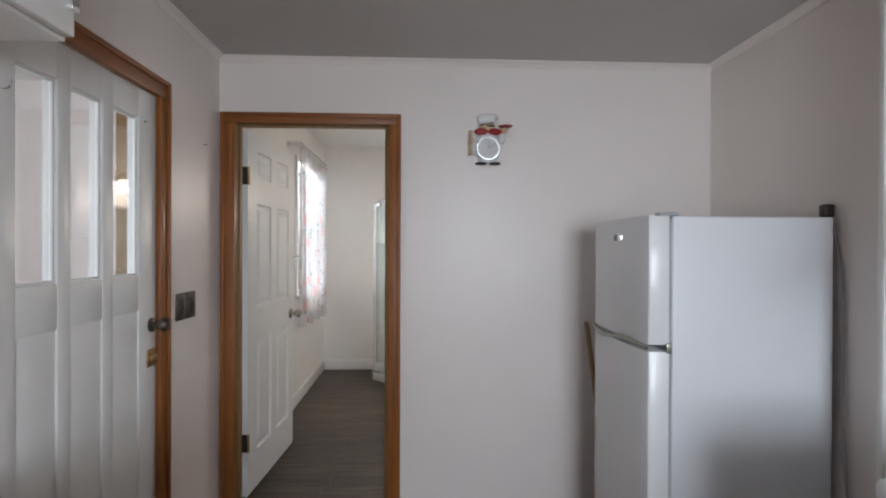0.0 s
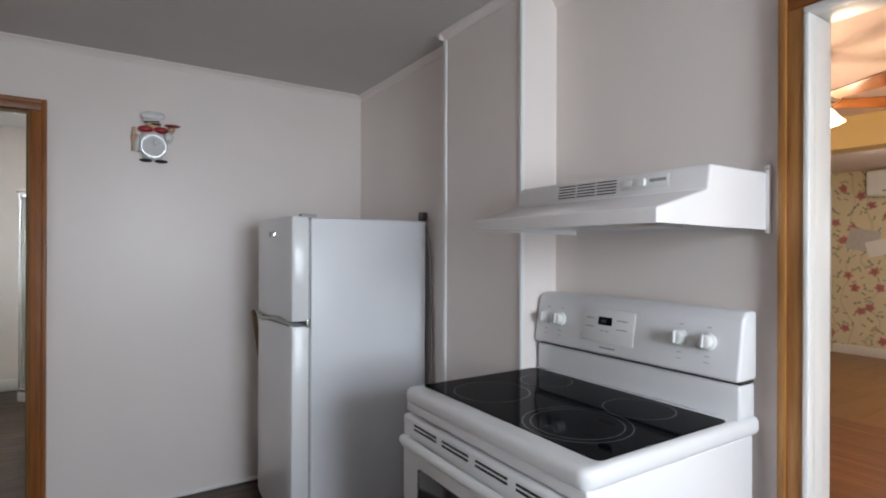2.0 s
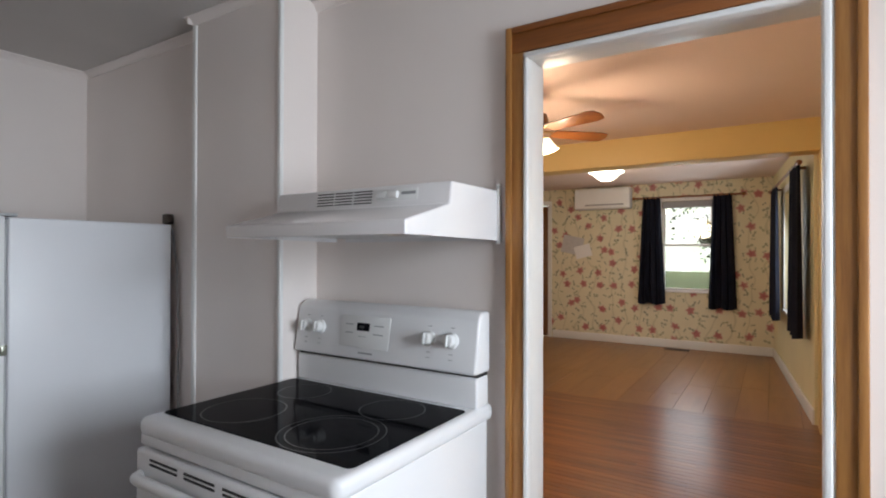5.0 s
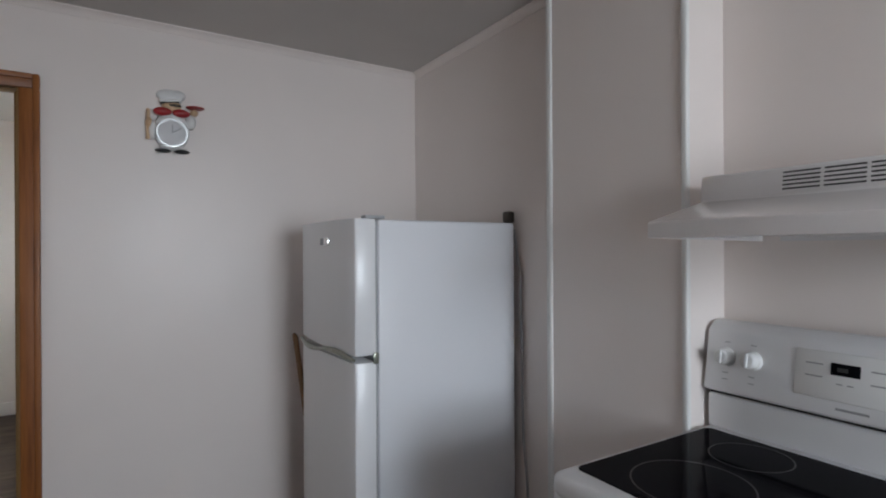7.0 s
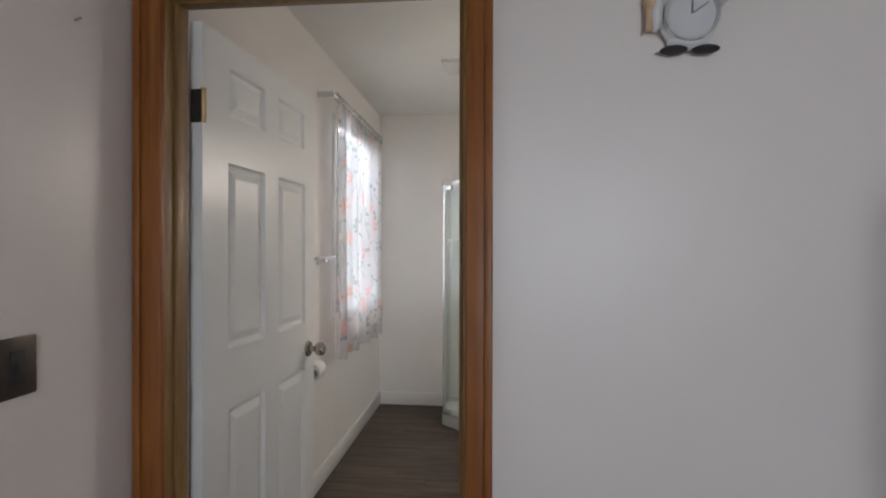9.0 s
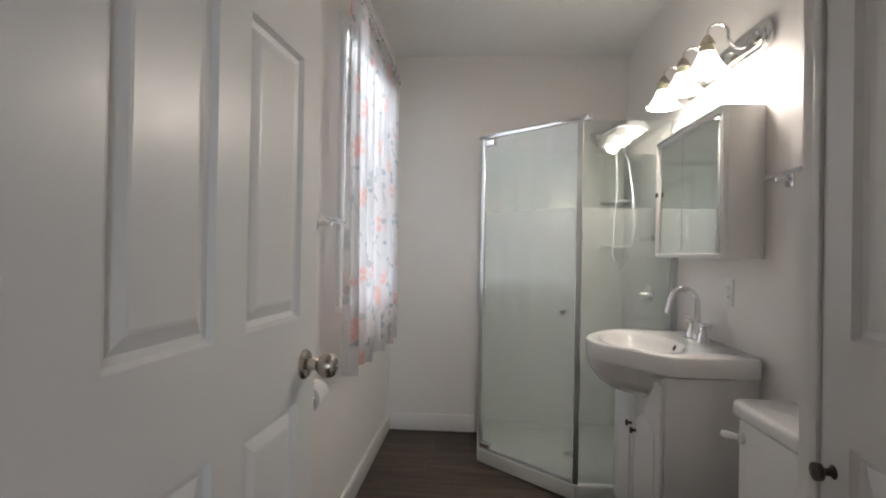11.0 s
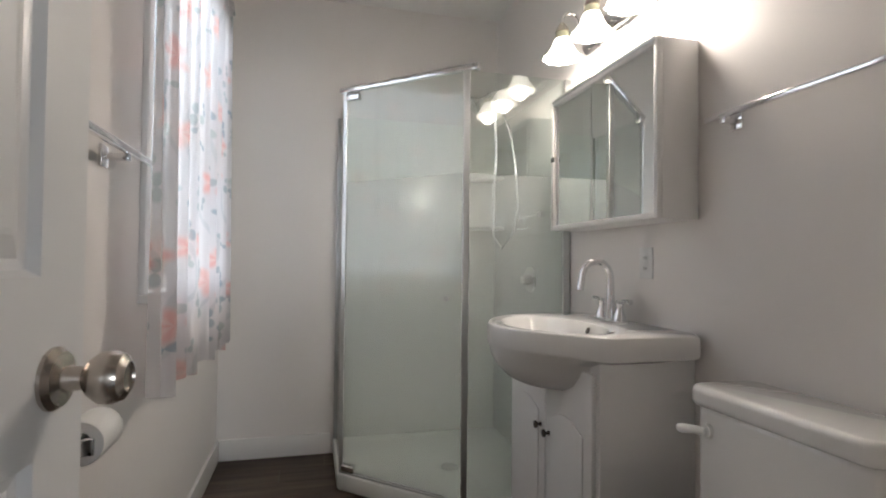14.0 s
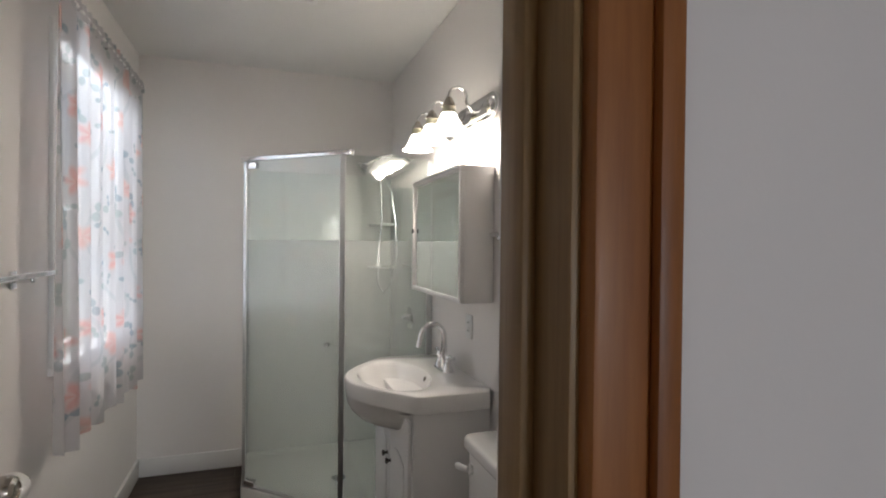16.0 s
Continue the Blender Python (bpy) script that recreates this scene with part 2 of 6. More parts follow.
BLACKGLASS = paint("black_ceramic_glass", (0.006, 0.006, 0.008), 0.06, 0.1, 5, 300, 0.0)
RING = paint("burner_print", (0.02, 0.02, 0.023), 0.2, 0.1, 30, 300, 0.0)
DARK = paint("dark_gap", (0.03, 0.03, 0.03), 0.6, 0.2, 20, 200, 0.1)
GREY = paint("grey_print", (0.33, 0.33, 0.34), 0.5, 0.05, 30, 200, 0.0)
SEAL = paint("grey_gasket", (0.45, 0.45, 0.46), 0.6, 0.08, 20, 200, 0.05)
OVENGLASS = paint("oven_window_glass", (0.03, 0.03, 0.035), 0.08, 0.1, 5, 200, 0.0)
TRIMWOOD = wood("stained_door_casing", (0.15, 0.044, 0.008), (0.30, 0.098, 0.018), (0.42, 0.155, 0.034), (14, 14, 0.9), 0.5, coat=0.06)
TRIMWOODH = wood("stained_door_casing_head", (0.14, 0.040, 0.007), (0.27, 0.085, 0.016), (0.37, 0.132, 0.030), (0.9, 0.9, 14), 0.5, coat=0.06)
ARCHWOOD = wood("golden_oak_casing", (0.20, 0.075, 0.016), (0.38, 0.165, 0.040), (0.50, 0.245, 0.07), (14, 14, 0.9), 0.42, coat=0.12)
JAMBWOOD = wood("raw_jamb_wood", (0.16, 0.082, 0.028), (0.29, 0.165, 0.060), (0.39, 0.24, 0.095), (16, 16, 0.8), 0.5, coat=0.05)
COUNTERWOOD = wood("wood_worktop", (0.21, 0.085, 0.026), (0.36, 0.165, 0.055), (0.46, 0.23, 0.085), (8, 1.0, 8), 0.3, coat=0.3)
PLANK = wood("dark_vinyl_plank", (0.016, 0.0105, 0.007), (0.066, 0.044, 0.030), (0.165, 0.115, 0.080), (1.2, 11, 1), 0.52, True, 0.0, 2.2)
STRIP = wood("oak_strip_floor", (0.105, 0.034, 0.007), (0.22, 0.080, 0.018), (0.31, 0.128, 0.032), (12, 0.9, 1), 0.36, True, 0.25, 2.5)
BOARD = wood("orange_floor_board", (0.20, 0.080, 0.016), (0.27, 0.116, 0.026), (0.32, 0.146, 0.035), (0.8, 6, 1), 0.36, True, 0.2, 2.0, vary=0.08)
FANWOOD = wood("fan_blade_wood", (0.13, 0.040, 0.010), (0.24, 0.085, 0.022), (0.32, 0.125, 0.036), (6, 6, 6), 0.3, coat=0.3)
DOORWOOD = wood("brown_door_wood", (0.12, 0.042, 0.012), (0.21, 0.080, 0.024), (0.27, 0.11, 0.036), (8, 8, 0.8), 0.35, coat=0.3)
STICK = wood("broom_handle_wood", (0.15, 0.075, 0.03), (0.26, 0.14, 0.06), (0.34, 0.2, 0.09), (20, 20, 1), 0.5)
YELLOW = paint("yellow_wall_paint", (0.72, 0.52, 0.20), 0.5, 0.04, 1.5, 150, 0.15)
CREAM = paint("cream_wall_paint", (0.74, 0.66, 0.40), 0.5, 0.04, 1.5, 150, 0.15)
PEACH = paint("peach_ceiling_paint", (0.83, 0.66, 0.57), 0.75, 0.03, 1.2, 90, 0.25)
NAVY = paint("navy_curtain_cloth", (0.010, 0.012, 0.030), 0.75, 0.25, 9, 700, 0.4)
GLASS = glass("clear_glass")
SHOWERGLASS = glass("shower_glass", (0.97, 1.0, 0.985), 0.0, 0.96)
FROST = frosted("etched_glass", (0.935, 0.96, 0.95))
BLACKGLASS.node_tree.nodes["Principled BSDF"].inputs["IOR"].default_value = 1.08
MIRROR = paint("mirror_silver", (0.88, 0.91, 0.90), 0.012, 0.0, 1, 10, 0.0, metal=1.0)
LAMPGLOW = glow("lit_lamp_shade", (1.0, 0.93, 0.80), 9.0)
BULBGLOW = glow("lit_opal_glass", (1.0, 0.92, 0.76), 5.0)
FANGLOW = glow("lit_fan_glass", (1.0, 0.80, 0.50), 3.5)
SHADENECK = paint("opal_glass_neck", (0.70, 0.68, 0.52), 0.2, 0.05, 12, 200, 0.0)
WALLPAPER = floral("floral_wallpaper", (0.74, 0.67, 0.48), (1, 2), 3.6, ((0.52, 0.10, 0.11), (0.60, 0.22, 0.21), (0.36, 0.04, 0.06)), ((0.20, 0.22, 0.15), (0.36, 0.36, 0.20)), (0.40, 0.37, 0.22))
CURTAIN = floral("floral_curtain_cloth", (0.80, 0.78, 0.79), (1, 2), 4.4, ((0.86, 0.27, 0.22), (0.90, 0.46, 0.38), (0.92, 0.62, 0.56)), ((0.22, 0.33, 0.42), (0.44, 0.52, 0.50)), (0.50, 0.55, 0.57), True, 0.72)
GRASS = paint("grass", (0.13, 0.18, 0.07), 0.9, 0.4, 0.6, 30, 0.5)
LEAF = paint("leaves", (0.07, 0.12, 0.035), 0.6, 0.4, 2.0, 60, 0.2)
BARK = paint("bark", (0.12, 0.085, 0.06), 0.9, 0.3, 8, 60, 0.6)
RED = paint("red_paint", (0.34, 0.02, 0.025), 0.35, 0.1, 30, 200, 0.0)
SKIN = paint("tan_paint", (0.62, 0.42, 0.26), 0.4, 0.05, 30, 200, 0.0)
FIGWHITE = paint("white_figure_paint", (0.74, 0.73, 0.72), 0.3, 0.03, 30, 200, 0.0)
FACE = paint("clock_face_glass", (0.66, 0.66, 0.67), 0.12, 0.03, 20, 200, 0.0, coat=0.5)
PAPER = paint("grey_paper", (0.55, 0.53, 0.52), 0.8, 0.08, 20, 200, 0.1)


# ---- mesh helpers ----
def box(x0, y0, z0, x1, y1, z1, bevel=0.0, seg=2, bm=None):
    b = bmesh.new()
    bmesh.ops.create_cube(b, size=1.0)
    bmesh.ops.scale(b, vec=(x1 - x0, y1 - y0, z1 - z0), verts=b.verts)
    bmesh.ops.translate(b, vec=((x0 + x1) / 2, (y0 + y1) / 2, (z0 + z1) / 2), verts=b.verts)
    if bevel:
        bmesh.ops.bevel(b, geom=b.edges[:], offset=bevel, segments=seg, profile=0.5, affect="EDGES")
    return joined(bm, b)


def joined(bm, b):
    if bm is None:
        return b
    me = bpy.data.meshes.new("join")
    b.to_mesh(me)
    b.free()
    bm.from_mesh(me)
    bpy.data.meshes.remove(me)
    return bm


def moved(bm, m):
    bmesh.ops.transform(bm, matrix=m, verts=bm.verts)
    return bm


def prism(points, z0, z1, bevel=0.0, seg=2, bm=None):
    """An upright solid over a flat outline."""
    b = bmesh.new()
    low = [b.verts.new((x, y, z0)) for x, y in points]
    f = b.faces.new(low)
    up = bmesh.ops.extrude_face_region(b, geom=[f])
    bmesh.ops.translate(b, vec=(0, 0, z1 - z0), verts=[v for v in up["geom"] if isinstance(v, bmesh.types.BMVert)])
    bmesh.ops.recalc_face_normals(b, faces=b.faces)
    if bevel:
        flat = [e for e in b.edges if len(points) <= 8 or abs(e.verts[0].co.z - e.verts[1].co.z) < 1e-6]
        bmesh.ops.bevel(b, geom=flat, offset=bevel, segments=seg, profile=0.5, affect="EDGES")
    return joined(bm, b)


def lathe(profile, m=None, steps=24, wave=0.0, lobes=0, bm=None):
    """A turned solid: (radius, height) pairs spun round z. wave, lobes: a scalloped rim."""
    b = bmesh.new()
    rings = []
    for k, (r, z) in enumerate(profile):
        ring = []
        for s in range(steps):
            a = 2 * math.pi * s / steps
            rr = r * (1 + (wave * math.cos(lobes * a) * k / (len(profile) - 1) if lobes else 0))
            ring.append(b.verts.new((rr * math.cos(a), rr * math.sin(a), z)))
        rings.append(ring)
    for lo, hi in zip(rings, rings[1:]):
        for s in range(steps):
            b.faces.new((lo[s], lo[(s + 1) % steps], hi[(s + 1) % steps], hi[s]))
    (r0, z0), (r1, z1) = profile[0], profile[-1]
    if min(r0, r1) > 0 and (abs(r0 - r1) < 1e-6 or abs(z0 - z1) < 1e-6):
        for s in range(steps):
            b.faces.new((rings[-1][s], rings[-1][(s + 1) % steps], rings[0][(s + 1) % steps], rings[0][s]))
    else:
        for ring in (rings[0], rings[-1]):
            if not lobes or ring is rings[0]:
                b.faces.new(ring)
    bmesh.ops.recalc_face_normals(b, faces=b.faces)
    if m is not None:
        moved(b, m)
    return joined(bm, b)


def tube(points, r, steps=10, bm=None):
    """A round bar bent along points, with closed ends."""
    b = bmesh.new()
    pts = [Vector(p) for p in points]
    rings, side = [], None
    for k, p in enumerate(pts):
        d = (pts[min(k + 1, len(pts) - 1)] - pts[max(k - 1, 0)]).normalized()
        if side is None:
            side = d.cross(Vector((0.31, 0.17, 0.93))).normalized()
        side = (side - d * side.dot(d)).normalized()
        up = d.cross(side)
        rr = r[k] if isinstance(r, (list, tuple)) else r
        rings.append([b.verts.new(p + rr * (math.cos(2 * math.pi * s / steps) * side + math.sin(2 * math.pi * s / steps) * up)) for s in range(steps)])
    for lo, hi in zip(rings, rings[1:]):
        for s in range(steps):
            b.faces.new((lo[s], lo[(s + 1) % steps], hi[(s + 1) % steps], hi[s]))
    b.faces.new(rings[0])
    b.faces.new(rings[-1])
    bmesh.ops.recalc_face_normals(b, faces=b.faces)
    return joined(bm, b)


def arc(c, u, v, r, a0, a1, steps=12):
    """Points of a circle's arc round c in the plane of u and v; degrees."""
    c, u, v = Vector(c), Vector(u), Vector(v)
    return [c + r * (math.cos(radians(a0 + (a1 - a0) * k / steps)) * u + math.sin(radians(a0 + (a1 - a0) * k / steps)) * v) for k in range(steps + 1)]


def mesh_of(name, bm, smooth=True):
    me = bpy.data.meshes.new(name)
    bm.to_mesh(me)
    bm.free()
    if smooth:
        me.shade_smooth()
        me.set_sharp_from_angle(angle=radians(35))
    return me


def part(name, bm, material, parent=None, label="", smooth=True):
    """Links a bmesh as one mesh object, under a thing or a part."""
    ob = new(name, mesh_of(name, bm, smooth))
    ob.data.materials.append(material)
    if parent is not None:
        ob.parent = parent
    if label:
        ob["label"] = label
    return ob


def thing(name, label, category, at=None, group="", kind=""):
    ob = new(name)
    ob.empty_display_size = 0.1
    if at is not None:
        ob.matrix_world = at
    return tagged(ob, label, category, group, kind)


def setting(name, bm, material, label, category="wall"):
    return tagged(part(name, bm, material), label, category, kind="structure")


def holed(axis, a0, a1, u0, u1, v0, v1, holes=()):
    """A wall between a0 and a1 on its axis, with openings (u0, u1, v0, v1) cut right through; v is z."""
    us = sorted({u0, u1, *(h[0] for h in holes), *(h[1] for h in holes)})
    vs = sorted({v0, v1, *(h[2] for h in holes), *(h[3] for h in holes)})
    us, vs = [u for u in us if u0 <= u <= u1], [v for v in vs if v0 <= v <= v1]

    def full(i, j):
        if not (0 <= i < len(us) - 1 and 0 <= j < len(vs) - 1):
            return False
        u, v = (us[i] + us[i + 1]) / 2, (vs[j] + vs[j + 1]) / 2
        return not any(h[0] < u < h[1] and h[2] < v < h[3] for h in holes)

    bm, made = bmesh.new(), {}

    def vert(a, u, v):
        key = (a, u, v)
        if key not in made:
            made[key] = bm.verts.new((a, u, v) if axis == "x" else (u, a, v))
        return made[key]

    for i in range(len(us) - 1):
        for j in range(len(vs) - 1):
            if not full(i, j):
                continue
            p, q, r, s = us[i], us[i + 1], vs[j], vs[j + 1]
            for a in (a0, a1):
                bm.faces.new((vert(a, p, r), vert(a, q, r), vert(a, q, s), vert(a, p, s)))
            for di, dj, e in ((-1, 0, ((p, r), (p, s))), (1, 0, ((q, r), (q, s))), (0, -1, ((p, r), (q, r))), (0, 1, ((p, s), (q, s)))):
                if not full(i + di, j + dj):
                    (ua, va), (ub, vb) = e
                    bm.faces.new((vert(a0, ua, va), vert(a0, ub, vb), vert(a1, ub, vb), vert(a1, ua, va)))
    bmesh.ops.recalc_face_normals(bm, faces=bm.faces)
    return bm


# ---- structure ----
FLOOR = 0.07
ground = setting("ground", box(-300, -300, -0.75, 300, 300, -0.45), GRASS, "green lawn around the house", "ground")
WX, EX, NY, BY, BX, BWX = -0.778, 1.765, 2.70, 5.765, 0.639, -0.825
setting("wall_west", holed("x", -0.92, WX, -2.02, 2.80, -0.1, 2.75, [(1.295, 2.095, 0.0, 1.98)]), WALL, "off-white painted kitchen wall with a door opening")
setting("wall_bath_west", holed("x", -0.96, BWX, 2.80, 6.12, -0.1, 2.75, [(4.51, 5.36, 0.98, 2.10)]), BATHWALL, "white painted bathroom wall with a window opening")
setting("wall_partition", holed("y", NY, 2.80, WX, EX, -0.1, 2.75, [(-0.722, 0.057, 0.0, 2.015)]), WALL, "off-white painted partition between kitchen and bathroom")
setting("wall_kitchen_east", holed("x", EX, 1.88, -2.02, 4.32, -0.1, 2.75, [(-0.49, 0.264, 0.0, 1.975)]), WALL, "off-white painted wall with a cased opening")
setting("wall_chase", prism([(1.59, 1.10), (EX, 1.10), (EX, NY), (1.68, NY), (1.68, 1.605), (1.59, 1.605)], -0.1, 2.75), WALL, "off-white boxed-in chimney chase")
setting("wall_kitchen_south", holed("y", -2.02, -1.9, WX, EX, -0.1, 2.75, [(0.45, 1.45, 0.98, 2.05)]), WALL, "off-white painted wall with a window opening")
setting("wall_bath_north", holed("y", BY, 6.12, BWX, 0.845, -0.1, 2.75), BATHWALL, "white painted bathroom wall")
setting("wall_bath_east", holed("x", BX, 0.845, 2.80, BY, -0.1, 2.75), BATHWALL, "white painted bathroom wall")
setting("wall_closet", holed("x", 0.322, 0.382, 2.80, 3.42, -0.1, 2.75, [(2.885, 3.315, 0.0, 2.0)]), BATHWALL, "white painted closet front wall")
setting("wall_closet_end", box(0.382, 3.36, -0.1, BX, 3.42, 2.75), BATHWALL, "white painted closet end wall")
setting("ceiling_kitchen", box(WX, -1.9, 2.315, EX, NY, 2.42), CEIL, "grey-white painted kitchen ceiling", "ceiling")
setting("ceiling_bath", box(BWX, 2.80, 2.455, BX, BY, 2.75), BATHCEIL, "white painted bathroom ceiling", "ceiling")
setting("roof", box(-0.99, -2.02, 2.75, 1.88, 6.12, 2.85), CEIL, "plain roof slab above the rooms", "roof")

LX = 8.60
# The opening in this wall is unseen, added for the living room fill.
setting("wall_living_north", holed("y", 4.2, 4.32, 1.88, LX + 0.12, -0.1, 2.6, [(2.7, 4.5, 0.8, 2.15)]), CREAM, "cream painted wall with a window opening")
setting("wall_living_south", holed("y", -0.97, -0.85, 1.88, 5.25, -0.1, 2.6), CREAM, "cream painted wall")
setting("wall_dining_south", holed("y", -0.62, -0.50, 5.5, LX, -0.1, 2.6, [(6.3, 7.4, 0.75, 2.05)]), CREAM, "cream painted wall with a window opening")
setting("pilaster", box(5.25, -0.97, -0.1, 5.5, -0.66, 2.17, 0.006), YELLOW, "yellow painted pilaster under the beam", "pilaster")
setting("beam", box(5.25, -0.97, 2.17, 5.5, 4.2, 2.58, 0.006), YELLOW, "yellow painted ceiling beam", "beam")
setting("wall_dining_east", holed("x", LX, LX + 0.12, -0.85, 4.2, -0.1, 2.6, [(0.355, 1.025, 0.83, 2.13), (2.78, 3.60, 0.0, 2.16)]), WALLPAPER, "cream wallpaper printed with pink flowers and green vines")
setting("ceiling_living", box(1.88, -0.97, 2.42, 5.25, 4.2, 2.58), PEACH, "peach painted ceiling", "ceiling")
setting("ceiling_dining", box(5.5, -0.90, 2.40, LX, 4.2, 2.58), PEACH, "pale painted ceiling", "ceiling")
setting("subfloor_kitchen", box(-0.99, -2.02, -0.14, 1.84, 6.12, FLOOR - 0.012), DARK, "dark floor base under the planks", "floor")
setting("subfloor_living", box(1.84, -0.97, -0.14, LX + 0.12, 4.32, -0.012), DARK, "dark floor base under the boards", "floor")
# enclosed porch beyond the glazed door
setting("porch_wall", holed("x", -2.62, -2.5, 0.2, 3.2, -0.4, 2.7, [(0.4, 1.6, 0.9, 2.1)]), WALL, "white boarded porch wall")
setting("porch_wall_end", box(-2.5, 3.08, -0.4, -0.95, 3.2, 2.7), WALL, "white porch end wall")
setting("porch_wall_start", box(-2.5, 0.2, -0.4, -0.95, 0.32, 2.7), WALL, "white porch end wall")
setting("porch_ceiling", box(-2.62, 0.2, 2.3, -0.95, 3.2, 2.4), BATHCEIL, "white porch ceiling", "ceiling")
setting("porch_floor", box(-2.62, 0.2, -0.2, -0.95, 3.2, -0.05), PLANK, "dark porch floor", "floor")


def strip_along(name, x0, y0, x1, y1, z0, z1, thick, side, material, label, category, bev=0.004):
    """A board along a wall from (x0, y0) to (x1, y1), thick to the given side (unit vector)."""
    xs, ys = sorted((x0, x1, x0 + side[0] * thick, x1 + side[0] * thick)), sorted((y0, y1, y0 + side[1] * thick, y1 + side[1] * thick))
    return setting(name, box(xs[0], ys[0], z0, xs[-1], ys[-1], z1, bev), material, label, category)


# baseboards
BB = ("white painted baseboard", "baseboard")
strip_along("baseboard", BWX, 2.82, BWX, BY, FLOOR, FLOOR + 0.105, 0.014, (1, 0), TRIMWHITE, *BB)
strip_along("baseboard", BWX + 0.014, BY, -0.27, BY, FLOOR, FLOOR + 0.105, 0.014, (0, -1), TRIMWHITE, *BB)
strip_along("baseboard", BX, 3.42, BX, 4.16, FLOOR, FLOOR + 0.105, 0.014, (-1, 0), TRIMWHITE, *BB)
strip_along("baseboard", LX, -0.50, LX, 2.70, 0, 0.12, 0.016, (-1, 0), TRIMWHITE, *BB)
side_things = [strip_along("baseboard", 5.5, -0.50, LX - 0.016, -0.50, 0, 0.12, 0.016, (0, 1), TRIMWHITE, *BB)]
# quarter round at the foot of the kitchen walls
strip_along("trim_shoe_north", 0.125, NY, 1.68, NY, FLOOR, FLOOR + 0.018, 0.014, (0, -1), TRIMWHITE, "thin white shoe moulding", "trim", 0.005)
strip_along("trim_shoe_west", WX, 2.24, WX, NY, FLOOR, FLOOR + 0.018, 0.014, (1, 0), TRIMWHITE, "thin white shoe moulding", "trim", 0.005)


def cove(name, run, material):
    """Small cove moulding where wall and ceiling meet: run = (x0, y0, x1, y1, inward x, inward y)."""
    x0, y0, x1, y1, ix, iy = run
    bm, z, rows = bmesh.new(), 2.315, []
    prof = [(0.0, 0.0), (0.0, -0.030), (0.006, -0.030), (0.010, -0.022), (0.016, -0.014), (0.024, -0.008), (0.030, -0.005), (0.030, 0.0)]
    for x, y in ((x0, y0), (x1, y1)):
        rows.append([bm.verts.new((x + ix * d, y + iy * d, z + h)) for d, h in prof])
    k = len(prof)
    for i in range(k):
        bm.faces.new((rows[0][i], rows[0][(i + 1) % k], rows[1][(i + 1) % k], rows[1][i]))
    bm.faces.new(rows[0])
    bm.faces.new(rows[1])
    bmesh.ops.recalc_face_normals(bm, faces=bm.faces)
    return setting(name, bm, material, "small off-white cove moulding", "trim")


cove("trim_cove_north", (WX, NY, 1.68, NY, 0, -1), WALL)
cove("trim_cove_west", (WX, -1.9, WX, NY - 0.03, 1, 0), WALL)
cove("trim_cove_east", (1.68, 1.605, 1.68, NY - 0.03, -1, 0), WALL)
cove("trim_cove_chase", (1.59, 1.10, 1.59, 1.605, -1, 0), WALL)
cove("trim_cove_alcove", (EX, -1.9, EX, 1.10, -1, 0), WALL)
cove("trim_cove_chase_end", (1.56, 1.605, 1.65, 1.605, 0, 1), WALL)
# corner beads and panel joint strips
setting("trim_corner_chase", box(1.582, 1.588, 0.0, 1.600, 1.613, 2.285, 0.006, 3), TRIMWHITE, "white rounded corner bead", "trim")
setting("trim_corner_alcove", box(1.583, 1.092, 0.0, 1.600, 1.110, 2.285, 0.005, 3), TRIMWHITE, "white rounded corner bead", "trim")


def casing(name, axis, plane, out, u0, u1, top, w, material, head_material, label, foot=0.0, t=0.020, first=None, over=None):
    """Door casing on one side of a wall: two legs and a head with a stepped face. plane: the wall's face; out: which way it stands proud."""
    root = thing(name, label, "door casing", kind="structure")
    f, h = first or w, over or w

    def board(nm, ua, ub, za, zb, mat):
        d0, d1, d2 = plane, plane + out * t, plane + out * (t + 0.006)
        lo, hi = sorted((d0, d1))
        bm = box(lo, ua, za, hi, ub, zb, 0.005, 2) if axis == "x" else box(ua, lo, za, ub, hi, zb, 0.005, 2)
        return part(nm, bm, mat, root)

    board("leg", u0 - f, u0, foot, top, material)
    board("leg", u1, u1 + w, foot, top, material)
    board("head", u0 - f, u1 + w, top, top + h, head_material)
    lo, hi = sorted((plane + out * (t - 0.001), plane + out * (t + 0.009)))
    for ua, ub in ((u0 - f, u0 - f + 0.02), (u1 + w - 0.02, u1 + w)):
        part("back_band", box(lo, ua, foot, hi, ub, top + h, 0.004) if axis == "x" else box(ua, lo, foot, ub, hi, top + h, 0.004), material, root)
    part("back_band", box(lo, u0 - f + 0.02, top + h - 0.02, hi, u1 + w - 0.02, top + h, 0.004) if axis == "x" else box(u0 - f + 0.02, lo, top + h - 0.02, u1 + w - 0.02, hi, top + h, 0.004), head_material, root)
    return root


# bathroom doorway: jamb, stop and kitchen-side casing
casing("door_casing_bath", "y", NY, -1, -0.700, 0.044, 1.988, 0.062, TRIMWOOD, TRIMWOODH, "stained brown wood door casing", first=0.068, over=0.052)
frame_b = thing("door_frame_bath", "brown wood door jamb with a stop", "door frame", kind="structure")
part("jamb", box(-0.722, NY - 0.004, 0, -0.702, 2.804, 1.995, 0.002), JAMBWOOD, frame_b)
part("jamb", box(0.037, NY - 0.004, 0, 0.057, 2.804, 1.995, 0.002), JAMBWOOD, frame_b)
part("head_jamb", box(-0.722, NY - 0.004, 1.995, 0.057, 2.804, 2.015, 0.002), JAMBWOOD, frame_b)
part("stop", box(-0.702, 2.740, 0, -0.692, 2.772, 1.983, 0.003), JAMBWOOD, frame_b)
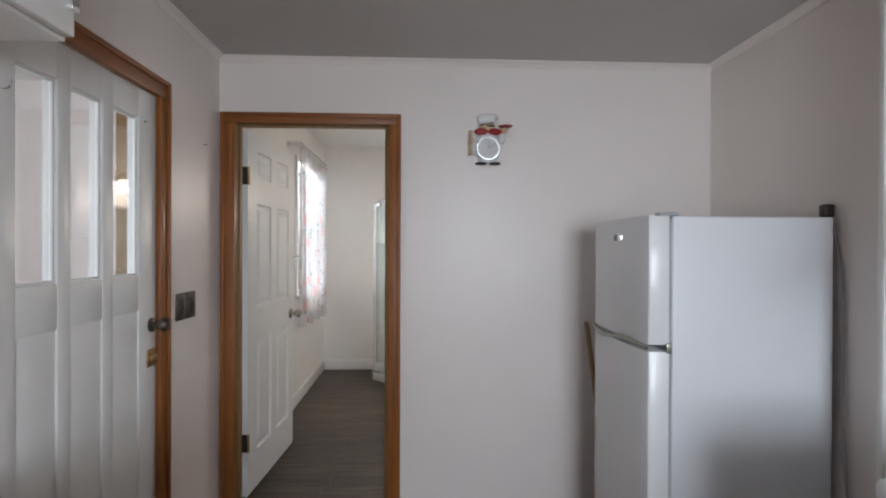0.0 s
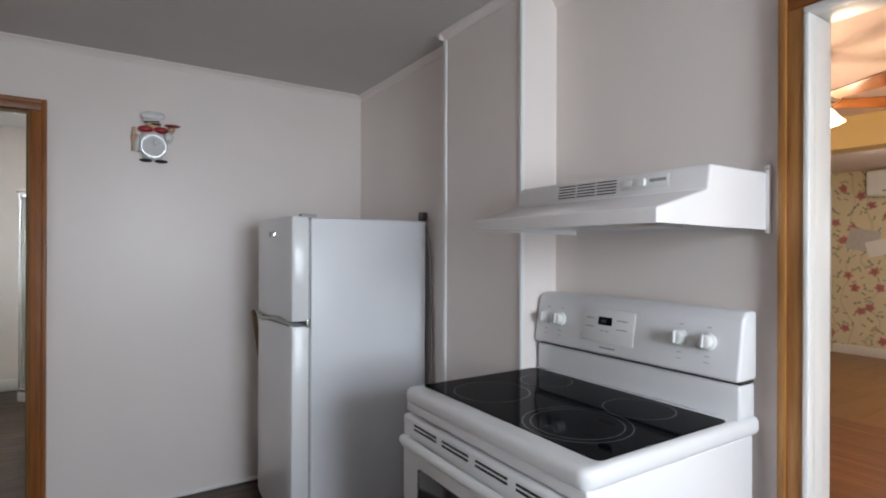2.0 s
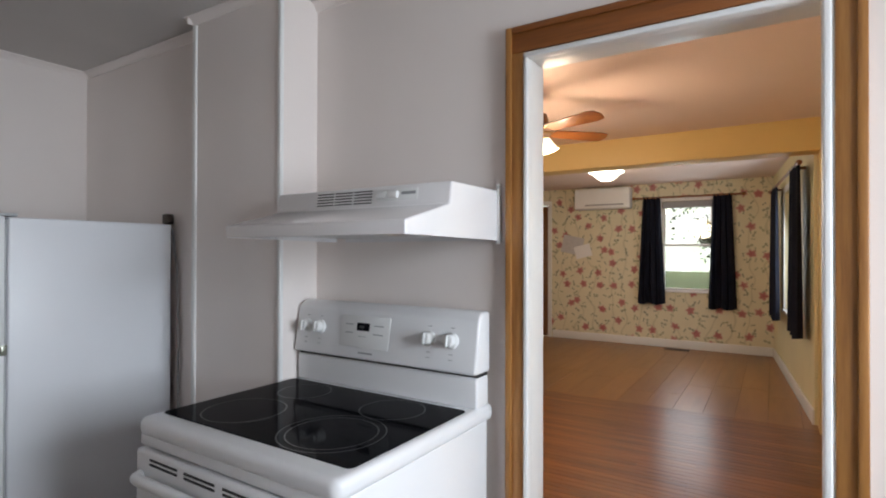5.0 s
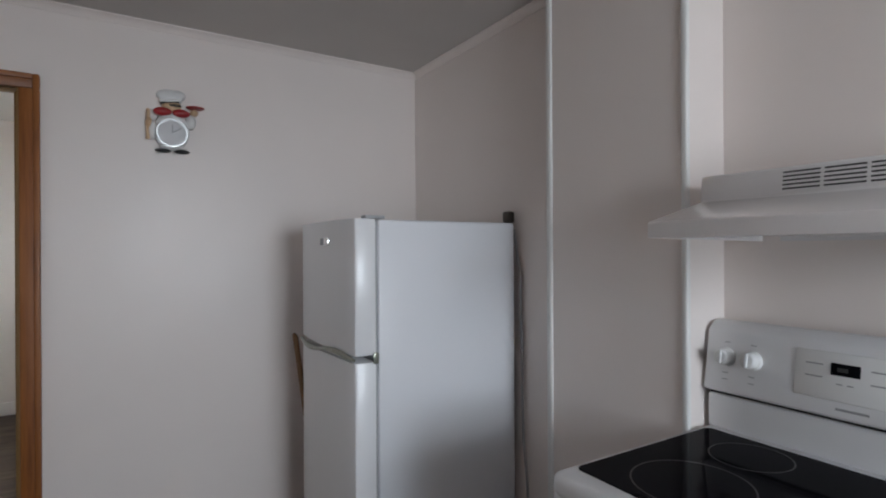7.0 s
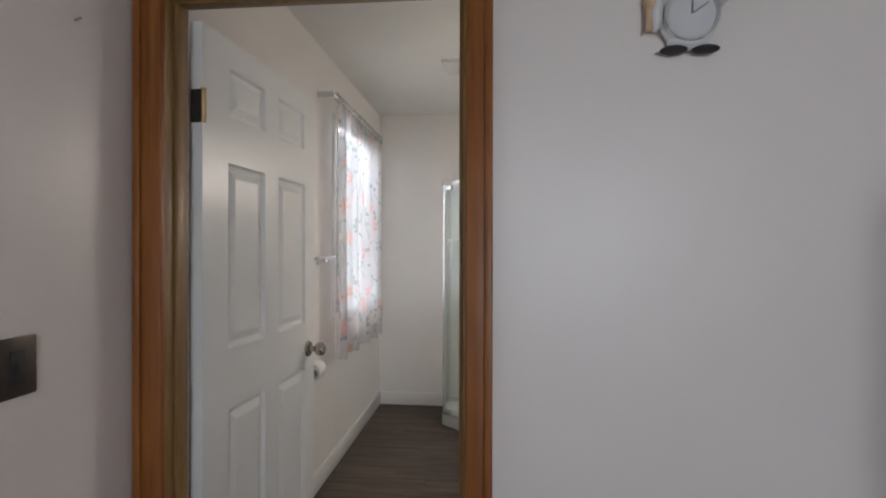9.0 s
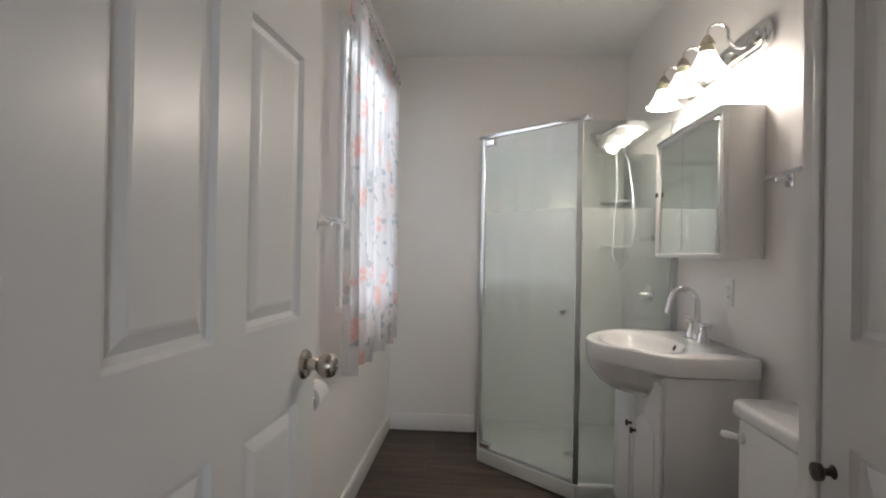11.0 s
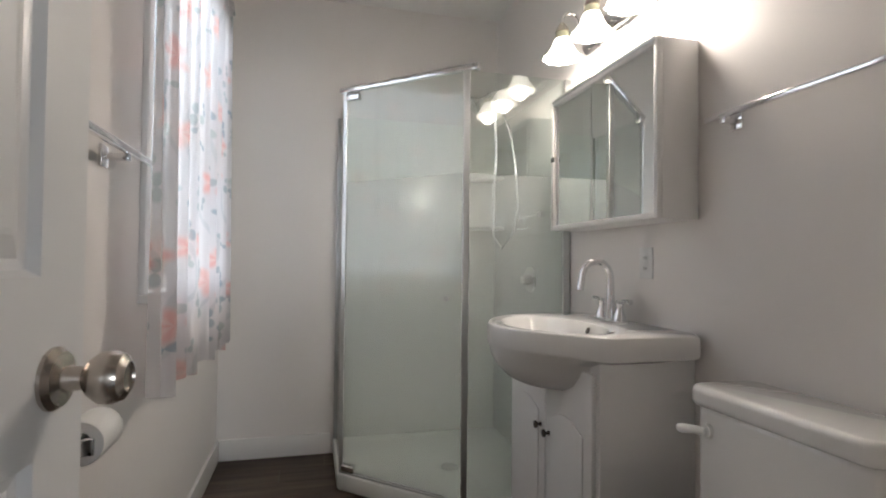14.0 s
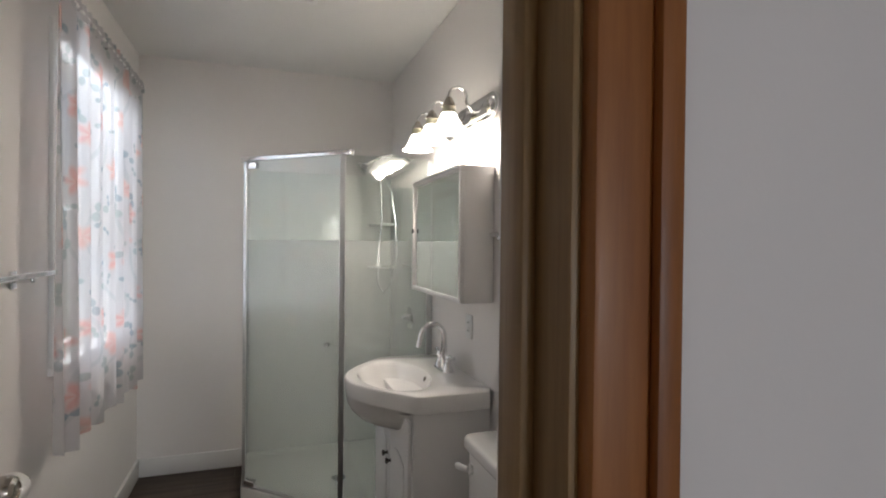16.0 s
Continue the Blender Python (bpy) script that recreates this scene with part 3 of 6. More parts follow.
part("stop", box(0.025, 2.740, 0, 0.037, 2.772, 1.983, 0.003), JAMBWOOD, frame_b)
part("stop", box(-0.702, 2.740, 1.983, 0.037, 2.772, 1.995, 0.003), JAMBWOOD, frame_b)
part("threshold", box(-0.702, 2.69, FLOOR - 0.01, 0.037, 2.804, FLOOR + 0.010, 0.004), JAMBWOOD, frame_b, "worn wood threshold strip")
casing("door_casing_bath_inner", "y", 2.80, 1, -0.705, 0.044, 2.002, 0.06, TRIMWHITE, TRIMWHITE, "white painted door casing inside the bathroom", t=0.014)

# cased opening to the living room
casing("opening_casing", "x", EX, -1, -0.475, 0.248, 1.960, 0.057, ARCHWOOD, TRIMWOODH, "golden brown wood casing round the opening", over=0.075)
frame_a = thing("opening_frame", "white painted jamb lining of the opening", "door frame", kind="structure")
part("jamb", box(EX - 0.010, 0.246, 0, 1.893, 0.264, 1.952, 0.003), TRIMWHITE, frame_a)
part("jamb", box(EX - 0.010, -0.49, 0, 1.895, -0.468, 1.952, 0.003), TRIMWHITE, frame_a)
part("head_jamb", box(EX - 0.010, -0.49, 1.952, 1.895, 0.262, 1.975, 0.003), TRIMWHITE, frame_a)
part("bead", box(EX - 0.026, 0.234, 0, EX + 0.012, 0.249, 1.940, 0.005, 3), TRIMWHITE, frame_a)
part("bead", box(EX - 0.026, -0.470, 0, EX + 0.012, -0.452, 1.940, 0.005, 3), TRIMWHITE, frame_a)
part("bead", box(EX - 0.026, -0.470, 1.940, EX + 0.012, 0.249, 1.956, 0.005, 3), TRIMWHITE, frame_a)

# entry doorway
casing("door_casing_entry", "x", WX, 1, 1.315, 2.075, 1.942, 0.066, TRIMWOOD, TRIMWOODH, "stained brown wood casing of the back door")
frame_e = thing("door_frame_entry", "brown wood jamb of the back door", "door frame", kind="structure")
part("jamb", box(-0.922, 1.295, 0, WX + 0.002, 1.315, 1.96, 0.002), JAMBWOOD, frame_e)
part("jamb", box(-0.922, 2.075, 0, WX + 0.002, 2.095, 1.96, 0.002), JAMBWOOD, frame_e)
part("head_jamb", box(-0.922, 1.295, 1.96, WX + 0.002, 2.095, 1.98, 0.002), JAMBWOOD, frame_e)


# ---- doors ----
def raised_panel(bm, u0, u1, z0, z1, face, out):
    """A sunk and raised field on a door leaf lying along x, face at y=face, standing towards out."""
    b = bmesh.new()

    def rect(inset, depth):
        return [b.verts.new(p) for p in ((u0 + inset, face + out * depth, z0 + inset), (u1 - inset, face + out * depth, z0 + inset), (u1 - inset, face + out * depth, z1 - inset), (u0 + inset, face + out * depth, z1 - inset))]

    rings = [rect(0, 0.0), rect(0.007, -0.010), rect(0.018, -0.012), rect(0.040, -0.003), rect(0.046, -0.002)]
    for lo, hi in zip(rings, rings[1:]):
        for k in range(4):
            b.faces.new((lo[k], lo[(k + 1) % 4], hi[(k + 1) % 4], hi[k]))
    b.faces.new(rings[-1])
    bmesh.ops.recalc_face_normals(b, faces=b.faces)
    if b.faces[-1].normal.y * out < 0:
        bmesh.ops.reverse_faces(b, faces=b.faces)
    return joined(bm, b)


def panel_leaf(width, height, thick, panels):
    """A moulded door leaf along +x from its hinge edge; panels are sunk into both faces."""
    bm = bmesh.new()
    us = sorted({0, width, *(p[0] for p in panels), *(p[1] for p in panels)})
    vs = sorted({0, height, *(p[2] for p in panels), *(p[3] for p in panels)})

    def hole(u, v):
        return any(p[0] < u < p[1] and p[2] < v < p[3] for p in panels)

    for y in (0.0, thick):
        for a, c in zip(us, us[1:]):
            for d, e in zip(vs, vs[1:]):
                if not hole((a + c) / 2, (d + e) / 2):
                    bm.faces.new([bm.verts.new(p) for p in ((a, y, d), (c, y, d), (c, y, e), (a, y, e))])
    for quad in (((0, 0), (0, height)), ((width, 0), (width, height)), ((0, 0), (width, 0)), ((0, height), (width, height))):
        (ua, va), (ub, vb) = quad
        bm.faces.new([bm.verts.new(p) for p in ((ua, 0, va), (ub, 0, vb), (ub, thick, vb), (ua, thick, va))])
    bmesh.ops.remove_doubles(bm, verts=bm.verts, dist=1e-5)
    bmesh.ops.recalc_face_normals(bm, faces=bm.faces)
    for p in panels:
        raised_panel(bm, *p, 0.0, -1)
        raised_panel(bm, *p, thick, 1)
    return bm


def knob(parent, x, y, z, out, material, label):
    """A round door knob on its rose, standing out along y in the leaf's own space."""
    turn = pose(x, y, z, -90 * out, 0, 0)
    k = part("door_knob", lathe([(0.0, 0), (0.033, 0), (0.033, 0.004), (0.028, 0.010), (0.014, 0.013), (0.012, 0.030), (0.020, 0.036), (0.027, 0.046), (0.028, 0.058), (0.024, 0.068), (0.016, 0.073), (0.015, 0.070), (0.0, 0.069)], turn, 28), material, parent, label)
    return k


SIX = [(0.139, 0.355, 1.672, 1.817), (0.454, 0.675, 1.672, 1.817), (0.129, 0.355, 0.972, 1.532), (0.454, 0.685, 0.972, 1.532), (0.134, 0.355, 0.200, 0.792), (0.454, 0.680, 0.200, 0.792)]
door_b = thing("door_1", "open white six-panel bathroom door with a nickel knob", "door", pose(-0.690, 2.850, 0.085, 0, 0, 86.4), kind="structure")
part("leaf", panel_leaf(0.775, 1.902, 0.036, SIX), DOORWHITE, door_b, smooth=False)
knob(door_b, 0.712, 0.0, 0.866, -1, NICKEL, "brushed nickel door knob")
part("latch_plate", box(0.7745, 0.006, 0.82, 0.7765, 0.030, 0.92), NICKEL, door_b, "nickel latch plate")
for z in (1.669, 0.279):
    h = part("hinge", box(-0.0035, 0.0, z - 0.046, 0.0, 0.034, z + 0.046, 0.001, 1), BRONZE, door_b, "darkened bronze butt hinge")
    part("pin", tube([(-0.004, -0.006, z - 0.047), (-0.004, -0.006, z + 0.047)], 0.0065), BRASS, h)

closet_door = thing("door_2", "closed white panelled closet door in the bathroom", "door", pose(0.327, 2.895, 0.082, 0, 0, 90), kind="structure")
part("leaf", panel_leaf(0.41, 1.912, 0.035, [(0.06, 0.35, 1.00, 1.80), (0.06, 0.35, 0.14, 0.84)]), DOORWHITE, closet_door, smooth=False)
part("door_knob", lathe([(0, 0), (0.011, 0), (0.006, 0.005), (0.006, 0.014), (0.014, 0.020), (0.014, 0.028), (0, 0.032)], pose(0.385, 0.035, 0.790, -90, 0, 0), 20), BRONZE, closet_door, "small dark closet knob")
casing("door_casing_closet", "x", 0.322, -1, 2.93, 3.305, 1.995, 0.050, TRIMWHITE, TRIMWHITE, "white painted closet door casing", t=0.014)

# glazed back door: leaf built as rails, stiles, bars, sunk panels and panes
door_e = thing("door_3", "closed white back door with three glass panes above three panels", "door", kind="structure")
DX0, DX1 = -0.818, -0.776
Y0, Y1 = 1.318, 2.072
PANES = [(1.396, 1.545), (1.598, 1.747), (1.802, 1.958)]
cols = [Y0] + [v for p in PANES for v in p] + [Y1]
for k in range(0, len(cols), 2):
    part("stile" if k in (0, len(cols) - 2) else "glazing_bar", box(DX0, cols[k], 0.082, DX1, cols[k + 1], 1.938, 0.002), DOORWHITE, door_e)
for y0, y1 in PANES:
    for z0, z1 in ((1.836, 1.938), (1.161, 1.285), (0.082, 0.22)):
        part("rail", box(DX0 + 0.001, y0, z0, DX1 - 0.001, y1, z1, 0.002), DOORWHITE, door_e)
    pane = part("pane", box(-0.799, y0 - 0.004, 1.281, -0.795, y1 + 0.004, 1.840), GLASS, door_e, "clear glass pane")
    pane.visible_shadow = False
    for a, b_, c, d in ((y0, y0 + 0.009, 1.285, 1.836), (y1 - 0.009, y1, 1.285, 1.836), (y0 + 0.009, y1 - 0.009, 1.285, 1.294), (y0 + 0.009, y1 - 0.009, 1.827, 1.836)):
        part("glazing_bead", box(-0.795, a, c, -0.784, b_, d, 0.003), DOORWHITE, door_e)
    part("door_panel", box(-0.805, y0 - 0.003, 0.216, -0.7825, y1 + 0.003, 1.164, 0.003), DOORWHITE, door_e)
part("door_knob", lathe([(0.0, 0), (0.026, 0), (0.026, 0.005), (0.012, 0.010), (0.011, 0.028), (0.022, 0.036), (0.025, 0.048), (0.018, 0.060), (0.0, 0.062)], pose(DX1, 2.040, 1.101, 0, 90, 0), 24), BRONZE, door_e, "dark bronze door knob")
part("strike_plate", box(DX1 - 0.001, 2.008, 0.950, DX1 + 0.004, 2.064, 1.014, 0.002), BRASS, door_e, "worn brass deadbolt plate")
part("bolt", box(DX1 + 0.004, 2.015, 0.970, DX1 + 0.014, 2.060, 0.994, 0.003), BRASS, door_e)
part("sash_catch", box(DX1, 1.985, 1.825, DX1 + 0.006, 2.000, 1.831, 0.001), GREY, door_e)


# ---- windows ----
def sash_window(name, axis, plane_out, plane_in, u0, u1, z0, z1, inward, label, rail=None, c=0.07):
    """Casing, sill, two sashes with panes in a wall's opening. inward: +1 or -1, the way to the room."""
    w = thing(name, label, "window", kind="structure")

    def slab(nm, a0, a1, p0, p1, q0, q1, mat, parent=w, bev=0.003):
        lo, hi = sorted((a0, a1))
        return part(nm, box(lo, p0, q0, hi, p1, q1, bev) if axis == "x" else box(p0, lo, q0, p1, hi, q1, bev), mat, parent)

    slab("casing_side", plane_in, plane_in + inward * 0.016, u0 - c, u0, z0 - 0.02, z1 + c, TRIMWHITE)
    slab("casing_side", plane_in, plane_in + inward * 0.016, u1, u1 + c, z0 - 0.02, z1 + c, TRIMWHITE)
    slab("casing_head", plane_in, plane_in + inward * 0.016, u0, u1, z1, z1 + c, TRIMWHITE)
    slab("window_sill", plane_in - inward * 0.05, plane_in + inward * 0.035, u0 - c, u1 + c, z0 - 0.045, z0 - 0.02, TRIMWHITE)
    mid = (plane_out + plane_in) / 2
    rail = rail or (z0 + z1) / 2
    for a, lo_z, hi_z in ((mid - inward * 0.018, rail - 0.018, z1), (mid + inward * 0.008, z0 - 0.02, rail + 0.018)):
        f = 0.034
        fr = slab("window_frame", a - 0.012, a + 0.012, u0, u0 + f, lo_z, hi_z, TRIMWHITE, w)
        slab("window_frame", a - 0.012, a + 0.012, u1 - f, u1, lo_z, hi_z, TRIMWHITE, w)
        slab("window_frame", a - 0.012, a + 0.012, u0 + f, u1 - f, hi_z - f, hi_z, TRIMWHITE, w)
        slab("window_frame", a - 0.012, a + 0.012, u0 + f, u1 - f, lo_z, lo_z + f, TRIMWHITE, w)
        p = slab("pane", a - 0.002, a + 0.002, u0 + f - 0.004, u1 - f + 0.004, lo_z + f - 0.004, hi_z - f + 0.004, GLASS, w, 0)
        p.visible_shadow = False
    return w


sash_window("window_1", "x", -0.96, BWX, 4.51, 5.36, 1.00, 2.10, 1, "white framed bathroom sash window", c=0.045)
sash_window("window_2", "y", -2.02, -1.9, 0.45, 1.45, 1.0, 2.05, 1, "white framed kitchen sash window")
sash_window("window_3", "x", LX + 0.12, LX, 0.355, 1.025, 0.85, 2.13, -1, "white framed sash window in the papered wall")
sash_window("window_4", "y", -0.62, -0.50, 6.3, 7.4, 0.77, 2.05, 1, "white framed sash window behind dark curtains")
# Unseen window, added round the living room fill lamp.
sash_window("added_window_5", "y", 4.32, 4.2, 2.7, 4.5, 0.82, 2.15, -1, "wide white framed unseen window, added to light the living room")
# Unseen window, added to hold the lamp that fills the porch.
sash_window("added_window_6", "x", -2.62, -2.5, 0.4, 1.6, 0.92, 2.1, 1, "white framed unseen window, added to light the porch")


def rounded(w, d, r, steps=6):
    """A rectangle's outline with round corners, centred on the origin."""
    pts = []
    for cx, cy, a0 in ((w / 2 - r, d / 2 - r, 0), (-w / 2 + r, d / 2 - r, 90), (-w / 2 + r, -d / 2 + r, 180), (w / 2 - r, -d / 2 + r, 270)):
        pts += [(cx + r * math.cos(radians(a0 + 90 * k / steps)), cy + r * math.sin(radians(a0 + 90 * k / steps))) for k in range(steps + 1)]
    return pts


# ---- kitchen things ----
def refrigerator():
    """Top-freezer fridge, front towards -x, its right-hand side towards -y."""
    r = thing("refrigerator", "white two-door top-freezer refrigerator with wavy metal grips", "refrigerator", pose(0, 0, 0))
    x0, x1, y0, y1, top = 1.068, 1.645, 1.855, 2.41, 1.497
    part("body", box(x0, y0, 0.105, x1, y1, top, 0.008, 3), FRIDGESIDE, r)
    part("gasket", box(x0 - 0.010, y0 + 0.012, 0.12, x0 + 0.001, y1 - 0.012, top - 0.012), SEAL, r, "grey door gasket")

    def door(nm, z0, z1):
        b = bmesh.new()
        steps = 10
        outline = [(x0 - 0.010, y0 + 0.001), (x0 - 0.072, y0 + 0.001), (x0 - 0.080, y0 + 0.005)]
        for k in range(steps + 1):
            s = k / steps
            outline.append((x0 - 0.083 - 0.016 * math.sin(math.pi * s) ** 0.8, y0 + 0.012 + (y1 - y0 - 0.024) * s))
        outline += [(x0 - 0.080, y1 - 0.005), (x0 - 0.072, y1 - 0.001), (x0 - 0.010, y1 - 0.001)]
        return part(nm, prism(outline, z0, z1, 0.004, 2), APPLIANCE, r)

    door("freezer_door", 1.052, top + 0.002)
    door("fridge_door", 0.150, 1.030)
    part("base_grille", box(x0 - 0.03, y0 + 0.01, 0.09, x0, y1 - 0.01, 0.145, 0.003), DARK, r, "dark base grille")
    part("hinge_cover", box(x0 - 0.04, y0 + 0.008, top + 0.002, x0 + 0.03, y0 + 0.05, top + 0.014, 0.004), SEAL, r, "grey hinge cover")
    pts = []
    for k in range(33):
        s = k / 32
        pts.append((x0 - 0.086 - 0.018 * math.sin(math.pi * s) ** 0.8, y0 + 0.004 + (y1 - y0 - 0.008) * s, 1.041 + 0.012 * math.sin(2 * math.pi * s)))
    part("grip", tube(pts, [0.006 + 0.004 * abs(math.sin(2 * math.pi * k / 32)) for k in range(33)], 8), STEELGREEN, r, "wavy tarnished metal grip")
    part("grip_end", box(x0 - 0.020, y0 - 0.006, 1.024, x0 - 0.002, y0 + 0.002, 1.060, 0.002), STEELGREEN, r)
    badge = part("badge", box(x0 - 0.105, 2.050, 1.412, x0 - 0.081, 2.085, 1.440, 0.002), CHROME, r, "small chrome badge")
    part("badge_field", box(x0 - 0.105, 2.087, 1.414, x0 - 0.080, 2.122, 1.438, 0.001), GREY, r)
    for y in (y0 + 0.05, y1 - 0.05):
        for x in (x0 + 0.05, x1 - 0.05):
            part("foot", lathe([(0, 0), (0.018, 0), (0.018, 0.02), (0.010, 0.022), (0.010, 0.04), (0, 0.04)], pose(x, y, FLOOR)), DARK, r)
    return r


def stove():
    """Free-standing electric range with a glass top, its front towards -x."""
    s = thing("range", "white electric range with a black glass cooktop and knobs", "stove", pose(1.428, 0.722, 0.014, 0, 0, -0.8))
    w = 0.368
    part("body", box(-0.300, -w, 0.10, 0.290, w, 0.872, 0.004), APPLIANCE, s)
    part("cooktop_frame", prism(rounded(0.66, 2 * w + 0.012, 0.03), 0.868, 0.917, 0.018, 4), APPLIANCE, s, "white enamel cooktop rim")
    part("cooktop_glass", prism([(x - 0.035, y) for x, y in rounded(0.475, 0.705, 0.018)], 0.9165, 0.9195, 0.001, 1), BLACKGLASS, s, "black ceramic glass")
    for x, y, r in ((-0.135, 0.175, 0.115), (-0.135, -0.165, 0.135), (0.095, 0.185, 0.085), (0.095, -0.170, 0.095)):
        b = bmesh.new()
        for q in (r, r - 0.020) if r > 0.13 else (r,):
            ring = lathe([(q, 0.0), (q, 0.0007), (q - 0.0035, 0.0007), (q - 0.0035, 0.0)], pose(x, y, 0.9193), 40)
            joined(b, ring)
        part("burner_ring", b, RING, s, "printed grey burner ring")
    # back panel: a foot, a slot, and a console that leans back
    part("back_riser", prism([(0.228, -w), (0.300, -w), (0.300, w), (0.228, w)], 0.915, 1.005, 0.008, 3), APPLIANCE, s)
    part("back_slot", box(0.236, -w + 0.004, 1.004, 0.300, w - 0.004, 1.016), DARK, s, "dark vent slot")
    b = bmesh.new()
    side = [(0.212, 1.014), (0.238, 1.172), (0.262, 1.192), (0.302, 1.192), (0.302, 1.014)]
    ends = [[b.verts.new((x, y, z)) for x, z in side] for y in (-w - 0.004, w + 0.004)]
    for k in range(5):
        b.faces.new((ends[0][k], ends[0][(k + 1) % 5], ends[1][(k + 1) % 5], ends[1][k]))
    b.faces.new(ends[0])
    b.faces.new(ends[1])
    bmesh.ops.recalc_face_normals(b, faces=b.faces)
    bmesh.ops.bevel(b, geom=b.edges[:], offset=0.009, segments=3, profile=0.5, affect="EDGES")
    console = part("console", b, APPLIANCE, s, "white control console")
    lean = math.degrees(math.atan2(0.026, 0.158))

    def on_console(y, z):
        """The pose of the console's face at (y, z): local z points out to the front."""
        x = 0.212 + (z - 1.014) * 0.026 / 0.158
        return pose(x, y, z, 0, -90 + lean, 0)

    for y in (0.315, 0.250, -0.205, -0.285):
        k = part("knob", lathe([(0, 0), (0.024, 0), (0.023, 0.008), (0.019, 0.012), (0.018, 0.028), (0.015, 0.031), (0, 0.031)], on_console(y, 1.105), 28), PLASTIC, s, "white control knob")
        part("pointer", moved(box(-0.017, -0.004, 0.024, 0.017, 0.004, 0.036, 0.002), on_console(y, 1.105)), PLASTIC, k)
    part("control_panel", moved(box(-0.052, -0.105, -0.001, 0.052, 0.105, 0.0035, 0.003), on_console(0.050, 1.103)), PLASTIC, s, "raised oven control panel")
    part("display", moved(box(-0.012, -0.027, 0.002, 0.014, 0.027, 0.0048, 0.001), on_console(0.055, 1.118)), BLACKGLASS, s, "black clock display")
    part("display_digits", moved(box(-0.004, -0.010, 0.0045, 0.005, 0.010, 0.0055), on_console(0.060, 1.118)), DARK, s)
    for y in (0.122, 0.108, 0.000, -0.020):
        for z in (1.125, 1.098):
            part("key_print", moved(box(-0.0015, -0.010, 0.0032, 0.0015, 0.010, 0.0040), on_console(y, z)), GREY, s)
    for y in (0.065, 0.045):
        part("key_print", moved(box(-0.0012, -0.006, 0.0032, 0.0012, 0.006, 0.0040), on_console(y, 1.088)), GREY, s)
    part("maker_mark", moved(box(-0.0025, -0.030, -0.0005, 0.0025, 0.030, 0.0008), on_console(0.040, 1.036)), GREY, s)
    for y in (0.315, 0.250, -0.205, -0.285):
        for z in (1.142, 1.066, 1.050):
            part("dial_print", moved(box(-0.001, -0.007, -0.0005, 0.001, 0.007, 0.0008), on_console(y, z)), GREY, s)
    # front: vent slots, oven door with window, handle and drawer
    part("front_trim", box(-0.322, -w, 0.842, -0.296, w, 0.874, 0.006, 3), APPLIANCE, s)
    door = part("oven_door", box(-0.336, -w + 0.003, 0.275, -0.301, w - 0.003, 0.838, 0.010, 3), APPLIANCE, s, "white oven door")
    for g in range(4):
        for row in range(2):
            y = -0.235 + g * 0.155
            part("vent_slot", box(-0.3385, y - 0.062, 0.817 - row * 0.012, -0.334, y + 0.062, 0.823 - row * 0.012, 0.001, 1), DARK, door, "dark vent slot")
    part("oven_window", box(-0.3395, -0.265, 0.330, -0.334, 0.265, 0.700, 0.006), OVENGLASS, door, "dark oven window")
    pts = [(-0.338, w - 0.03, 0.770), (-0.358, w - 0.05, 0.775)] + [(-0.364, (w - 0.07) * (1 - 2 * k / 8), 0.776) for k in range(9)] + [(-0.358, -w + 0.05, 0.775), (-0.338, -w + 0.03, 0.770)]
    part("handle", tube(pts, 0.015, 14), PLASTIC, door, "white oven door handle")
    part("drawer", box(-0.340, -w + 0.003, 0.115, -0.301, w - 0.003, 0.268, 0.010, 3), APPLIANCE, s, "white storage drawer")
    for x in (-0.25, 0.24):
        for y in (-0.32, 0.32):
            part("foot", lathe([(0, 0), (0.02, 0), (0.02, 0.032), (0, 0.032)], pose(x, y, FLOOR), 16), DARK, s)
    return s


